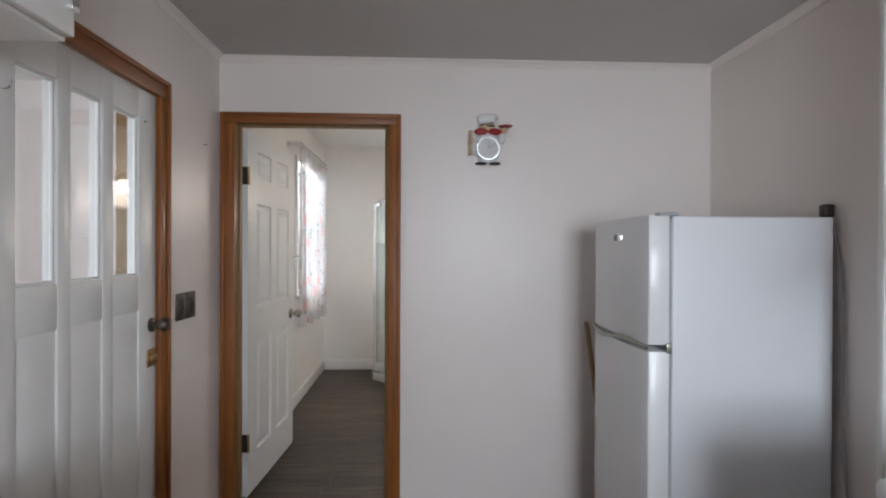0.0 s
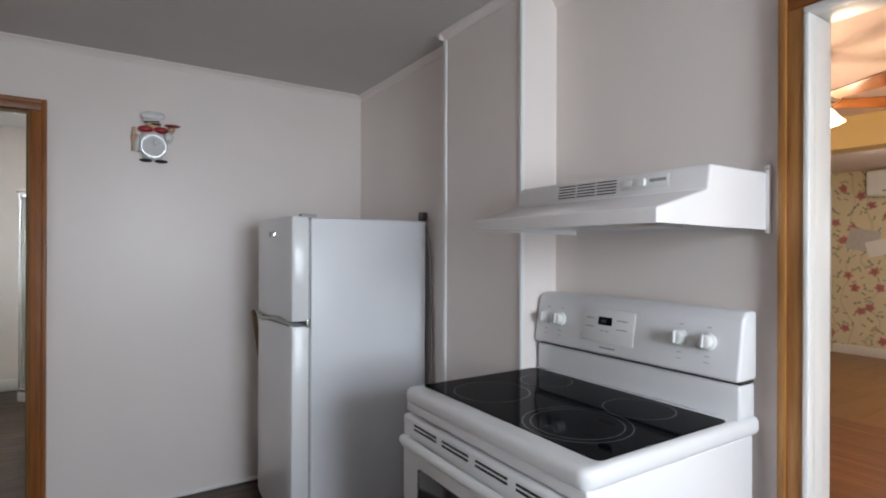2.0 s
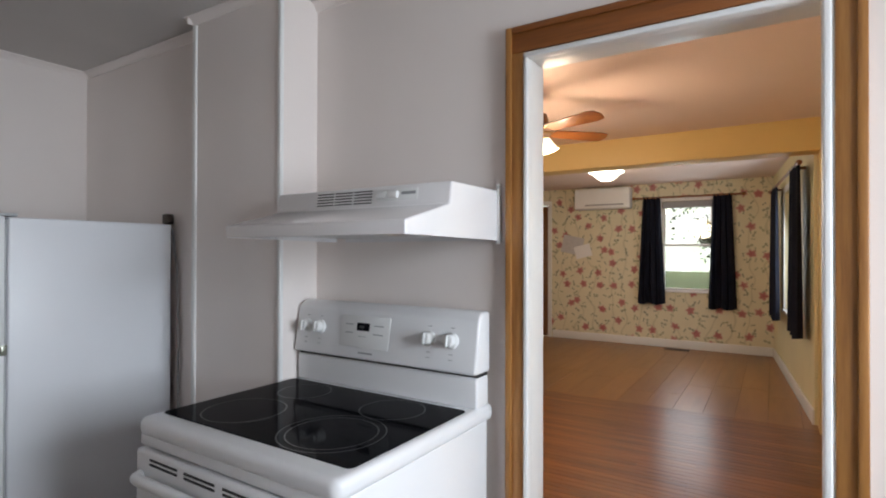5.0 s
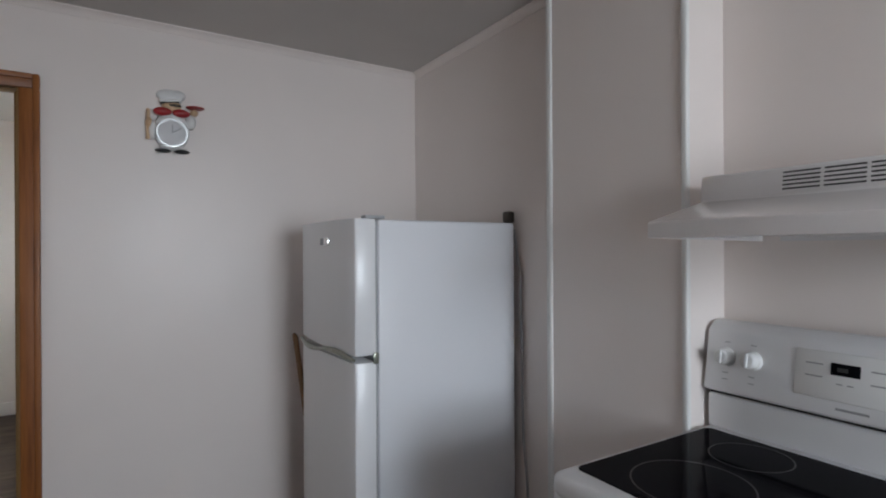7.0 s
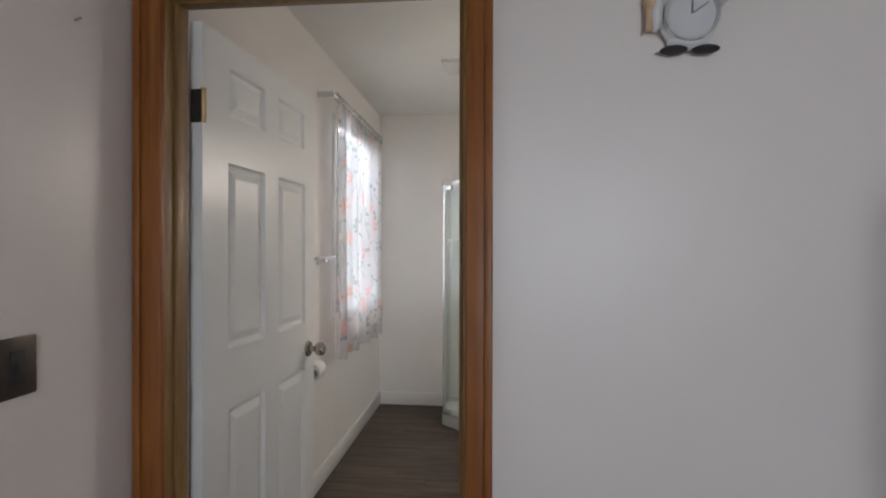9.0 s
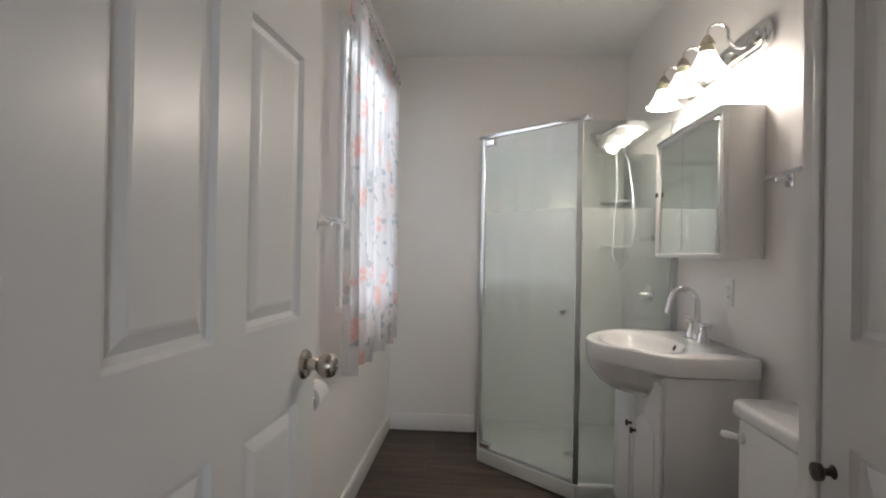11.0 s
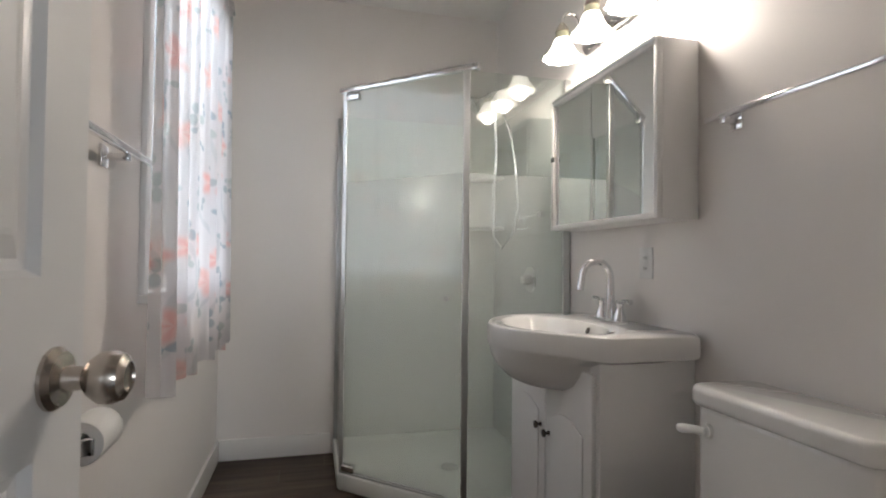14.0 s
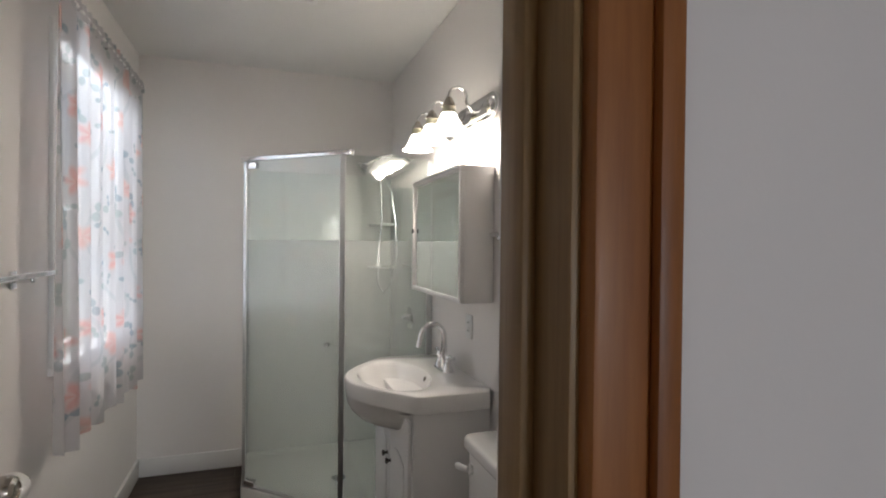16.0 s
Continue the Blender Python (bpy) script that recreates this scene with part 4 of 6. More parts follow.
def range_hood():
    """Under-cabinet hood hung on the wall over the range."""
    h = thing("range_hood", "white metal range hood with louvres and slide switches", "range hood", pose(EX - 0.002, 0.668, 1.414, 0, 0, -0.8))
    w = 0.332
    prof = [(-0.002, 0.0), (-0.462, 0.006), (-0.462, 0.040), (-0.272, 0.090), (-0.264, 0.150), (-0.002, 0.150)]
    b = bmesh.new()
    ends = [[b.verts.new((x, y, z)) for x, z in prof] for y in (-w, w)]
    k = len(prof)
    for i in range(1, k):
        b.faces.new((ends[0][i], ends[0][(i + 1) % k], ends[1][(i + 1) % k], ends[1][i]))
    b.faces.new(ends[0])
    b.faces.new(ends[1])
    bmesh.ops.recalc_face_normals(b, faces=b.faces)
    bmesh.ops.bevel(b, geom=[e for e in b.edges if len(e.link_faces) == 2], offset=0.006, segments=3, profile=0.5, affect="EDGES")
    shell = part("shell", b, HOODWHITE, h)
    part("underside", box(-0.45, -w + 0.012, 0.020, -0.004, w - 0.012, 0.026), ALU, h, "dull metal underside")
    part("filter", box(-0.40, -0.16, 0.008, -0.10, 0.16, 0.020, 0.003), ALU, h, "metal grease filter")
    part("lamp_cover", box(-0.42, 0.20, 0.006, -0.30, 0.32, 0.020, 0.004), PLASTIC, h)
    lean = math.degrees(math.atan2(0.008, 0.060))

    def on_face(y, z):
        return pose(-0.272 + (z - 0.090) * 0.008 / 0.060, y, z, 0, -90 + lean, 0)

    for g in range(3):
        for row in range(5):
            part("louvre", moved(box(-0.0016, -0.034, -0.001, 0.0016, 0.034, 0.0012), on_face(0.117 - g * 0.075, 0.104 + row * 0.0085)), DARK, h, "dark louvre slot")
    part("switch_plate", moved(box(-0.016, -0.072, -0.001, 0.016, 0.072, 0.0015, 0.001), on_face(-0.155, 0.122)), PLASTIC, h)
    for y in (-0.107, -0.145):
        part("slide_switch", moved(box(-0.010, -0.018, 0.001, 0.010, 0.018, 0.012, 0.003), on_face(y, 0.122)), PLASTIC, h, "white slide switch")
    part("maker_mark", moved(box(-0.004, -0.024, 0.001, 0.004, 0.024, 0.0025), on_face(-0.197, 0.126)), GREY, h)
    part("wall_flange", box(-0.012, -w - 0.009, -0.010, 0.0, -w + 0.004, 0.168, 0.002), HOODWHITE, h, "white mounting flange")
    part("screw", lathe([(0, 0), (0.004, 0), (0.003, 0.002), (0, 0.002)], pose(-0.012, -w - 0.004, 0.158, 0, -90, 0), 12), GREY, h)
    return h


refrigerator()
stove()
range_hood()


def base_cabinet():
    c = thing("base_cabinet", "white painted base cabinet under the wood worktop", "cabinet")
    part("body", box(WX + 0.002, -0.30, 0.14, -0.175, 1.06, 0.862, 0.003), DOORWHITE, c)
    part("plinth", box(WX + 0.002, -0.30, FLOOR, -0.23, 1.05, 0.14), DARK, c)
    for y0 in (-0.28, 0.16, 0.60):
        d = part("door", box(-0.176, y0, 0.16, -0.156, y0 + 0.43, 0.845, 0.004), DOORWHITE, c)
        part("handle", tube([(-0.156, y0 + 0.38, 0.70), (-0.130, y0 + 0.38, 0.71), (-0.130, y0 + 0.38, 0.79), (-0.156, y0 + 0.38, 0.80)], 0.004), CHROME, d)
    return c


base_cabinet()
top = thing("worktop", "orange-brown wood worktop with rounded edge", "countertop")
part("slab", prism([(WX + 0.002, -0.30), (-0.12, -0.30), (-0.098, -0.28), (-0.098, 1.075), (-0.115, 1.098), (WX + 0.002, 1.098)], 0.862, 0.900, 0.007, 3), COUNTERWOOD, top)

uc = thing("wall_cabinet", "white painted wall cabinet hung above the worktop", "cabinet")
part("body", box(WX + 0.002, -0.2, 1.802, -0.522, 1.187, 2.284, 0.003), DOORWHITE, uc)
for y0 in (-0.195, 0.26, 0.725):
    d = part("door", box(-0.521, y0, 1.808, -0.500, y0 + 0.457, 2.28, 0.005), DOORWHITE, uc)
    part("hinge", box(-0.505, y0 + 0.44, 1.86, -0.494, y0 + 0.462, 1.90, 0.002), CHROME, d, "chrome cabinet hinge")
hook = thing("cup_hook", "small metal hook on the wall under the cabinet", "hook")
part("wire", tube([(WX, 1.34, 1.775)] + arc((WX + 0.018, 1.34, 1.765), (-1, 0, 0), (0, 0, -1), 0.016, 0, 200, 8), 0.0018, 6), CHROME, hook)


def switch_plate(y0, y1, z0, z1):
    s = thing("switch_plate", "dark bronze switch plate on the wall by the door", "light switch")
    part("plate", box(WX, y0, z0, WX + 0.007, y1, z1, 0.0025), BRONZE, s)
    for y in ((y0 + y1) / 2,):
        part("toggle_plate", box(WX + 0.006, y - 0.016, (z0 + z1) / 2 - 0.032, WX + 0.009, y + 0.016, (z0 + z1) / 2 + 0.032, 0.001), DARK, s)
        part("toggle", box(WX + 0.008, y - 0.005, (z0 + z1) / 2 - 0.010, WX + 0.018, y + 0.005, (z0 + z1) / 2 + 0.008, 0.002), BRONZE, s)
    return s


switch_plate(2.233, 2.317, 1.084, 1.196)
switch_plate(2.325, 2.409, 1.084, 1.196)
nail = thing("wall_nail", "bare nail sticking out of the wall", "nail")
part("shank", tube([(WX, 2.508, 1.845), (WX + 0.018, 2.505, 1.848)], 0.0022, 8), GREY, nail)
catch = thing("door_catch", "small grey metal catch plate on the chase corner", "catch")
part("plate", box(1.676, 1.655, 1.17, 1.6815, 1.690, 1.275, 0.001), GREY, catch)


def wall_clock():
    """Cook figure with a round clock in its belly: one plain moulded shape, 25 cm high."""
    bm, slots = bmesh.new(), []

    def add(b, mat):
        if mat not in slots:
            slots.append(mat)
        for f in b.faces:
            f.material_index = slots.index(mat)
        me = bpy.data.meshes.new("join")
        b.to_mesh(me)
        b.free()
        bm.from_mesh(me)
        bpy.data.meshes.remove(me)

    def ball(x, z, rx, rz, mat, depth=0.022, y=0.0):
        b = bmesh.new()
        bmesh.ops.create_uvsphere(b, u_segments=18, v_segments=12, radius=1)
        bmesh.ops.scale(b, vec=(rx, depth, rz), verts=b.verts)
        bmesh.ops.translate(b, vec=(x, y, z), verts=b.verts)
        add(b, mat)

    ball(0, 0.085, 0.066, 0.080, FIGWHITE, 0.024)
    add(lathe([(0, 0), (0.055, 0), (0.058, 0.004), (0.055, 0.010), (0.050, 0.010), (0.0, 0.0095)], pose(0, -0.016, 0.075, 90, 0, 0), 32), FACE)
    add(lathe([(0.050, 0), (0.058, 0), (0.058, 0.013), (0.050, 0.013)], pose(0, -0.016, 0.075, 90, 0, 0), 32), ALU)
    add(box(-0.0015, -0.030, 0.075, 0.0015, -0.0275, 0.108), GREY)
    add(moved(box(0.0, -0.030, -0.0015, 0.040, -0.0275, 0.0012), pose(0, 0, 0.075, 0, -35, 0)), GREY)
    ball(0, 0.186, 0.036, 0.026, SKIN, 0.020)
    ball(0.012, 0.188, 0.024, 0.005, DARK, 0.010, -0.018)
    ball(-0.034, 0.160, 0.034, 0.017, RED, 0.016, -0.012)
    ball(0.034, 0.160, 0.034, 0.017, RED, 0.016, -0.012)
    ball(-0.012, 0.228, 0.044, 0.026, FIGWHITE, 0.020)
    ball(0.022, 0.232, 0.030, 0.022, FIGWHITE, 0.020)
    add(moved(box(-0.040, -0.020, -0.008, 0.040, 0.0, 0.008, 0.004), pose(-0.004, 0, 0.205, 0, -8, 0)), FIGWHITE)
    add(moved(box(-0.034, -0.0215, -0.002, 0.034, 0.0, 0.003, 0.001), pose(-0.008, 0, 0.198, 0, -8, 0)), DARK)
    ball(0.070, 0.130, 0.020, 0.030, FIGWHITE)
    ball(0.083, 0.170, 0.016, 0.014, SKIN)
    add(lathe([(0, 0), (0.030, 0.0), (0.036, 0.005), (0, 0.006)], pose(0.086, -0.012, 0.184), 20), RED)
    add(tube([(-0.086, -0.008, 0.045), (-0.084, -0.008, 0.165)], 0.007, 8), SKIN)
    ball(-0.082, 0.110, 0.013, 0.026, SKIN)
    ball(-0.070, 0.085, 0.016, 0.040, FIGWHITE)
    ball(-0.032, 0.004, 0.030, 0.008, DARK, 0.022, -0.004)
    ball(0.036, 0.004, 0.030, 0.008, DARK, 0.022, -0.004)
    ball(0.0, 0.022, 0.046, 0.018, FIGWHITE)
    ob = new("wall_clock", mesh_of("wall_clock", bm))
    for m in slots:
        ob.data.materials.append(m)
    ob.matrix_world = pose(0.535, 2.679, 1.797)
    return tagged(ob, "novelty kitchen wall clock shaped as a round cook with red scarf", "clock")


wall_clock()

broom = thing("broom_handle", "plain brown wooden broom handle leaning behind the refrigerator", "broom handle")
part("stick", tube([(1.115, 2.52, FLOOR), (1.06, 2.55, 0.55), (1.012, 2.60, 1.01), (1.006, 2.602, 1.028)], [0.013, 0.013, 0.012, 0.007], 12), STICK, broom)
cord = thing("power_cord", "grey power cord hanging behind the refrigerator", "cord")
part("cable", tube([(1.662, 1.905, 1.500), (1.663, 1.88, 1.47), (1.664, 1.846, 1.30), (1.665, 1.838, 1.0), (1.664, 1.836, 0.80), (1.66, 1.825, 0.66), (1.655, 1.800, 0.52), (1.652, 1.79, 0.40), (1.655, 1.80, 0.25), (1.665, 1.84, 0.08)], 0.005, 8), GREY, cord)
part("plug", box(1.640, 1.890, 1.500, 1.678, 1.925, 1.545, 0.008, 3), BRONZE, cord, "dark plug resting on the fridge top")


# ---- bathroom things ----
there = set(scene.objects)
RX, RY = 0.785, 6.343
def pleats(y0, y1, z0, z1, x, folds, depth, hem=0.0, n=120, rows=26, gather=0.0, thick=0.0015):
    """A hanging cloth in the plane x with rounded folds; hem: how far the far end is lower."""
    bm, grid = bmesh.new(), []
    for r in range(rows + 1):
        t = r / rows
        row = []
        for k in range(n + 1):
            s = k / n
            ph = folds * 2 * math.pi * (s + 0.035 * math.sin(5.1 * s + 1.3))
            d = depth * (0.45 + 0.55 * t) * (math.sin(ph) + 0.35 * math.sin(2.3 * ph + 1.0 + 1.2 * t))
            low = z0 - hem * s + 0.012 * math.sin(ph * 0.5 + 0.6)
            z = z1 + (low - z1) * t
            y = y0 + (y1 - y0) * s + gather * t * (s - 0.5) + 0.006 * math.sin(ph + 1.5)
            row.append(bm.verts.new((x + d, y, z)))
        grid.append(row)
    for a, b in zip(grid, grid[1:]):
        for k in range(n):
            bm.faces.new((a[k], a[k + 1], b[k + 1], b[k]))
    bmesh.ops.solidify(bm, geom=bm.faces[:], thickness=thick)
    return bm


cur = thing("curtain", "sheer white bathroom curtain printed with coral and blue flowers", "curtain")
part("cloth", pleats(4.485, 5.63, 0.675, 2.10, -0.712, 9, 0.020, 0.03), CURTAIN, cur)
part("header", pleats(4.475, 5.64, 2.09, 2.14, -0.712, 22, 0.012, 0.0, 160, 4), CURTAIN, cur, "gathered curtain header")
part("rod", tube([(-0.712, 4.42, 2.11), (-0.712, 5.67, 2.11)], 0.006), TRIMWHITE, cur, "white curtain rod")
for y in (4.425, 5.665):
    part("bracket", box(-0.80, y - 0.008, 2.095, -0.706, y + 0.008, 2.127, 0.002), TRIMWHITE, cur)

blind = thing("window_blind", "white slatted blind behind the curtain", "blind")
part("head_rail", box(-0.780, 4.80, 2.015, -0.752, 5.57, 2.050, 0.002), PLASTIC, blind)
slat_bm = moved(box(-0.012, 4.805, -0.0006, 0.012, 5.565, 0.0006), Matrix.Identity(4))
slat0 = part("slat", slat_bm, PLASTIC, blind)
slat0.matrix_local = pose(-0.766, 0, 1.03, 0, 28, 0)
for k in range(1, 45):
    sl = new("slat", slat0.data)
    sl.parent = blind
    sl.matrix_local = pose(-0.766, 0, 1.03 + k * 0.0222, 0, 28, 0)


def towel_bar(name, x_wall, out, y0, y1, z, label, inset=0.06):
    t = thing(name, label, "towel bar")
    xb = x_wall + out * 0.055
    part("bar", box(xb - 0.008, y0, z - 0.008, xb + 0.008, y1, z + 0.008, 0.004, 3), CHROME, t)
    for y in (y0 + inset, y1 - inset):
        lo, hi = sorted((x_wall, x_wall + out * 0.008))
        p = part("post", box(lo, y - 0.020, z - 0.038, hi, y + 0.020, z + 0.012, 0.003), CHROME, t)
        lo, hi = sorted((x_wall + out * 0.007, xb))
        part("arm", box(lo, y - 0.010, z - 0.022, hi, y + 0.010, z - 0.006, 0.003), CHROME, p)
    return t


towel_bar("towel_bar", -0.80, 1, 3.84, 4.60, 1.238, "chrome towel bar on the wall beside the window", 0.18)

tp = thing("toilet_paper_roll", "white toilet paper roll on a wall holder", "toilet paper")
part("roll", lathe([(0.02, -0.05), (0.039, -0.05), (0.041, -0.046), (0.041, 0.046), (0.039, 0.05), (0.02, 0.05)], pose(-0.755, 4.27, 0.675, 90, 0, 0), 28), TRIMWHITE, tp)
part("spindle", tube([(-0.755, 4.20, 0.675), (-0.755, 4.34, 0.675)], 0.006), CHROME, tp)
for y in (4.202, 4.338):
    part("bracket", box(-0.80, y - 0.006, 0.66, -0.725, y + 0.006, 0.69, 0.003), CHROME, tp)


def settle(before, lift=1.0, base=FLOOR, wide=(1.0, -0.025), deep=(1.0, -0.22)):
    """Sets all that was built since then in its place in the bathroom: each pair is a size and a shift along x or y, lift and base along z."""
    bpy.context.view_layer.update()
    (sx, ox), (sy, oy) = wide, deep
    m = Matrix(((sx, 0, 0, ox), (0, sy, 0, oy), (0, 0, lift, base), (0, 0, 0, 1)))
    for ob in set(scene.objects) - before:
        if ob.parent is None:
            ob.matrix_world = Matrix.Translation(m @ ob.matrix_world.translation) if ob.type == "LIGHT" else m @ ob.matrix_world
    return set(scene.objects)


EAST = {"wide": (0.881, -0.053), "deep": (0.921, -0.077)}
there = settle(there)
towel_bar("towel_bar", RX, -1, 3.76, 4.50, 1.480, "chrome towel bar above the toilet")
there = settle(there, 0.856, 0.176, **EAST)


def shower():
    """Neo-angle corner shower: tray, wall panels, fixed panes and a pivoting glass door."""
    s = thing("shower_stall", "corner shower with etched glass door and aluminium frame", "shower")
    A, B, C, D, K = (-0.232, RY - 0.002), (-0.232, 5.835), (0.278, 5.372), (RX - 0.002, 5.372), (RX - 0.002, RY - 0.002)
    tray = part("tray", prism([A, B, C, D, K], 0.0, 0.085, 0.012, 3), ACRYLIC, s, "white acrylic shower tray")
    part("drain", lathe([(0, 0), (0.045, 0), (0.042, 0.004), (0, 0.003)], pose(0.33, 5.78, 0.085), 24), CHROME, tray, "chrome drain")
    part("wall_panel", box(-0.20, RY - 0.012, 0.085, RX - 0.012, RY - 0.001, 1.95, 0.003), ACRYLIC, s, "white acrylic wall panel")
    part("wall_panel", box(RX - 0.012, 5.40, 0.085, RX - 0.001, RY - 0.012, 1.95, 0.003), ACRYLIC, s, "white acrylic wall panel")
    for z in (1.30, 1.60):
        part("shelf", prism([(RX - 0.013, RY - 0.013), (RX - 0.18, RY - 0.013), (RX - 0.15, RY - 0.08), (RX - 0.08, RY - 0.15), (RX - 0.013, RY - 0.18)], z, z + 0.02, 0.006), ACRYLIC, s, "white corner shelf")
    Z0, ZF, Z1 = 0.092, 1.492, 1.935

    def pane(p, q, z1=Z1, inset=0.016):
        d = Vector((q[0] - p[0], q[1] - p[1], 0))
        length = d.length
        m = Matrix.Translation((p[0], p[1], 0)) @ pose(0, 0, 0, 0, 0, math.degrees(math.atan2(d.y, d.x)))
        lo = part("etched_pane", moved(box(inset, -0.003, Z0, length - inset, 0.003, ZF), m), FROST, s, "etched greenish glass")
        hi = part("clear_pane", moved(box(inset, -0.003, ZF, length - inset, 0.003, z1), m), SHOWERGLASS, s, "clear glass above the etching")
        hi.visible_shadow = lo.visible_shadow = False
        return m, length

    a2, b2, c2, d2 = (-0.215, RY - 0.002), (-0.215, 5.842), (0.283, 5.390), (RX - 0.004, 5.390)
    pane(a2, b2)
    m, length = pane(b2, c2)
    pane(c2, d2)
    # door hardware
    part("header", moved(box(-0.030, -0.016, Z1 - 0.002, length + 0.045, 0.016, Z1 + 0.024, 0.004), m), CHROME, s, "chrome header bar")
    part("header_end", moved(box(length + 0.030, -0.016, Z1 - 0.006, length + 0.060, 0.016, Z1 + 0.024, 0.003), m), CHROME, s)
    for z in (Z1 - 0.045, Z0 + 0.002):
        part("pivot", moved(box(0.012, -0.016, z, 0.090, 0.016, z + 0.036, 0.005), m), CHROME, s, "chrome door pivot")
    part("door_sweep", moved(box(0.02, -0.005, Z0 - 0.006, length - 0.02, 0.005, Z0 + 0.006), m), SEAL, s)
    part("pull", moved(tube([(length - 0.075, -0.004, 0.95), (length - 0.075, -0.020, 0.95), (length - 0.075, -0.022, 0.95), (length - 0.075, -0.034, 0.95)], [0.006, 0.006, 0.012, 0.012], 14), m), CHROME, s, "small chrome pull knob")
    part("wall_channel", box(-0.228, RY - 0.030, 0.085, -0.202, RY - 0.001, Z1, 0.003), ALU, s, "aluminium wall channel")
    part("wall_channel", box(RX - 0.034, 5.375, 0.085, RX - 0.001, 5.405, Z1, 0.003), ALU, s, "aluminium wall channel")
    part("door_post", prism([(-0.222, 5.850), (-0.226, 5.836), (-0.208, 5.826), (-0.202, 5.842)], 0.085, Z1, 0.002, 1), ALU, s, "aluminium door post")
    part("door_post", prism([(0.270, 5.396), (0.268, 5.382), (0.296, 5.378), (0.298, 5.400)], 0.085, Z1, 0.002, 1), ALU, s, "aluminium door post")
    part("bottom_channel", moved(box(0.0, -0.012, 0.084, length, 0.012, 0.094, 0.002), m), ALU, s)
    # fittings on the right-hand wall
    valve = part("valve_plate", lathe([(0, 0), (0.07, 0), (0.066, 0.008), (0.03, 0.014), (0.022, 0.05), (0, 0.052)], pose(RX - 0.012, 5.78, 1.02, 0, -90, 0), 28), CHROME, s, "chrome mixer valve")
    part("lever", tube([(RX - 0.055, 5.78, 1.02), (RX - 0.075, 5.74, 1.025), (RX - 0.085, 5.68, 1.03)], [0.012, 0.010, 0.007], 12), CHROME, valve)
    part("shower_arm", tube([(RX - 0.012, 5.84, 2.0), (RX - 0.10, 5.84, 2.03), (RX - 0.20, 5.84, 2.01), (RX - 0.28, 5.84, 1.965)], 0.010, 12), CHROME, s)
    part("shower_head", lathe([(0, 0.0), (0.012, 0.0), (0.016, 0.03), (0.040, 0.055), (0.046, 0.065), (0.044, 0.075), (0, 0.075)], pose(RX - 0.27, 5.84, 1.97, 0, 235, 0), 26), CHROME, s, "chrome shower head")
    hose = [(RX - 0.22, 5.84, 1.98), (RX - 0.19, 5.80, 1.93), (RX - 0.15, 5.76, 1.80), (RX - 0.13, 5.72, 1.60), (RX - 0.13, 5.69, 1.40), (RX - 0.16, 5.68, 1.25), (RX - 0.20, 5.72, 1.18), (RX - 0.22, 5.80, 1.24), (RX - 0.20, 5.86, 1.42), (RX - 0.18, 5.87, 1.65), (RX - 0.19, 5.86, 1.85), (RX - 0.215, 5.845, 1.97)]
    part("hose", tube(hose, 0.006, 8), ALU, s, "flexible chrome hose")
    part("soap_bar", tube([(RX - 0.05, 5.60, 1.345), (RX - 0.05, 5.82, 1.345)], 0.006), CHROME, s)
    for y in (5.60, 5.82):
        part("bar_end", box(RX - 0.060, y - 0.010, 1.330, RX - 0.011, y + 0.010, 1.360, 0.003), CHROME, s)
    return s


shower()
there = settle(there, 0.906, FLOOR, **EAST)


def vanity():
    v = thing("vanity_cabinet", "white two-door vanity cabinet with small knobs", "cabinet")
    x0, x1, y0, y1, top = 0.452, RX - 0.002, 4.600, 5.235, 0.775
    part("body", box(x0, y0, 0.085, x1, y1, top, 0.003), DOORWHITE, v)
    part("plinth", box(x0 + 0.04, y0 + 0.01, 0.0, x1, y1 - 0.01, 0.085), DOORWHITE, v)
    mid = (y0 + y1) / 2
    for a, b_, side in ((y0 + 0.015, mid - 0.002, 1), (mid + 0.002, y1 - 0.015, -1)):
        d = part("door", box(x0 - 0.018, a, 0.11, x0 - 0.001, b_, 0.735, 0.004), DOORWHITE, v)
        # raised field with an arched top
        ya, yb = a + 0.045, b_ - 0.045
        outline = [(ya, 0.165), (yb, 0.165), (yb, 0.555)] + [(yb + (ya - yb) * k / 10, 0.555 + 0.030 * math.sin(math.pi * k / 10)) for k in range(1, 10)] + [(ya, 0.555)]
        fld = prism([(y, z) for y, z in outline], 0, 0.006, 0.004, 2)
        part("field", moved(fld, Matrix(((0, 0, -1, x0 - 0.0175), (1, 0, 0, 0), (0, 1, 0, 0), (0, 0, 0, 1)))), DOORWHITE, d)
        ky = b_ - 0.030 if side > 0 else a + 0.030
        part("knob", lathe([(0, 0), (0.008, 0), (0.005, 0.006), (0.005, 0.012), (0.012, 0.018), (0.012, 0.024), (0, 0.028)], pose(x0 - 0.018, ky, 0.500 + (0.01 if side < 0 else 0), 0, -90, 0), 18), BRONZE, d, "small dark cabinet knob")
    return v


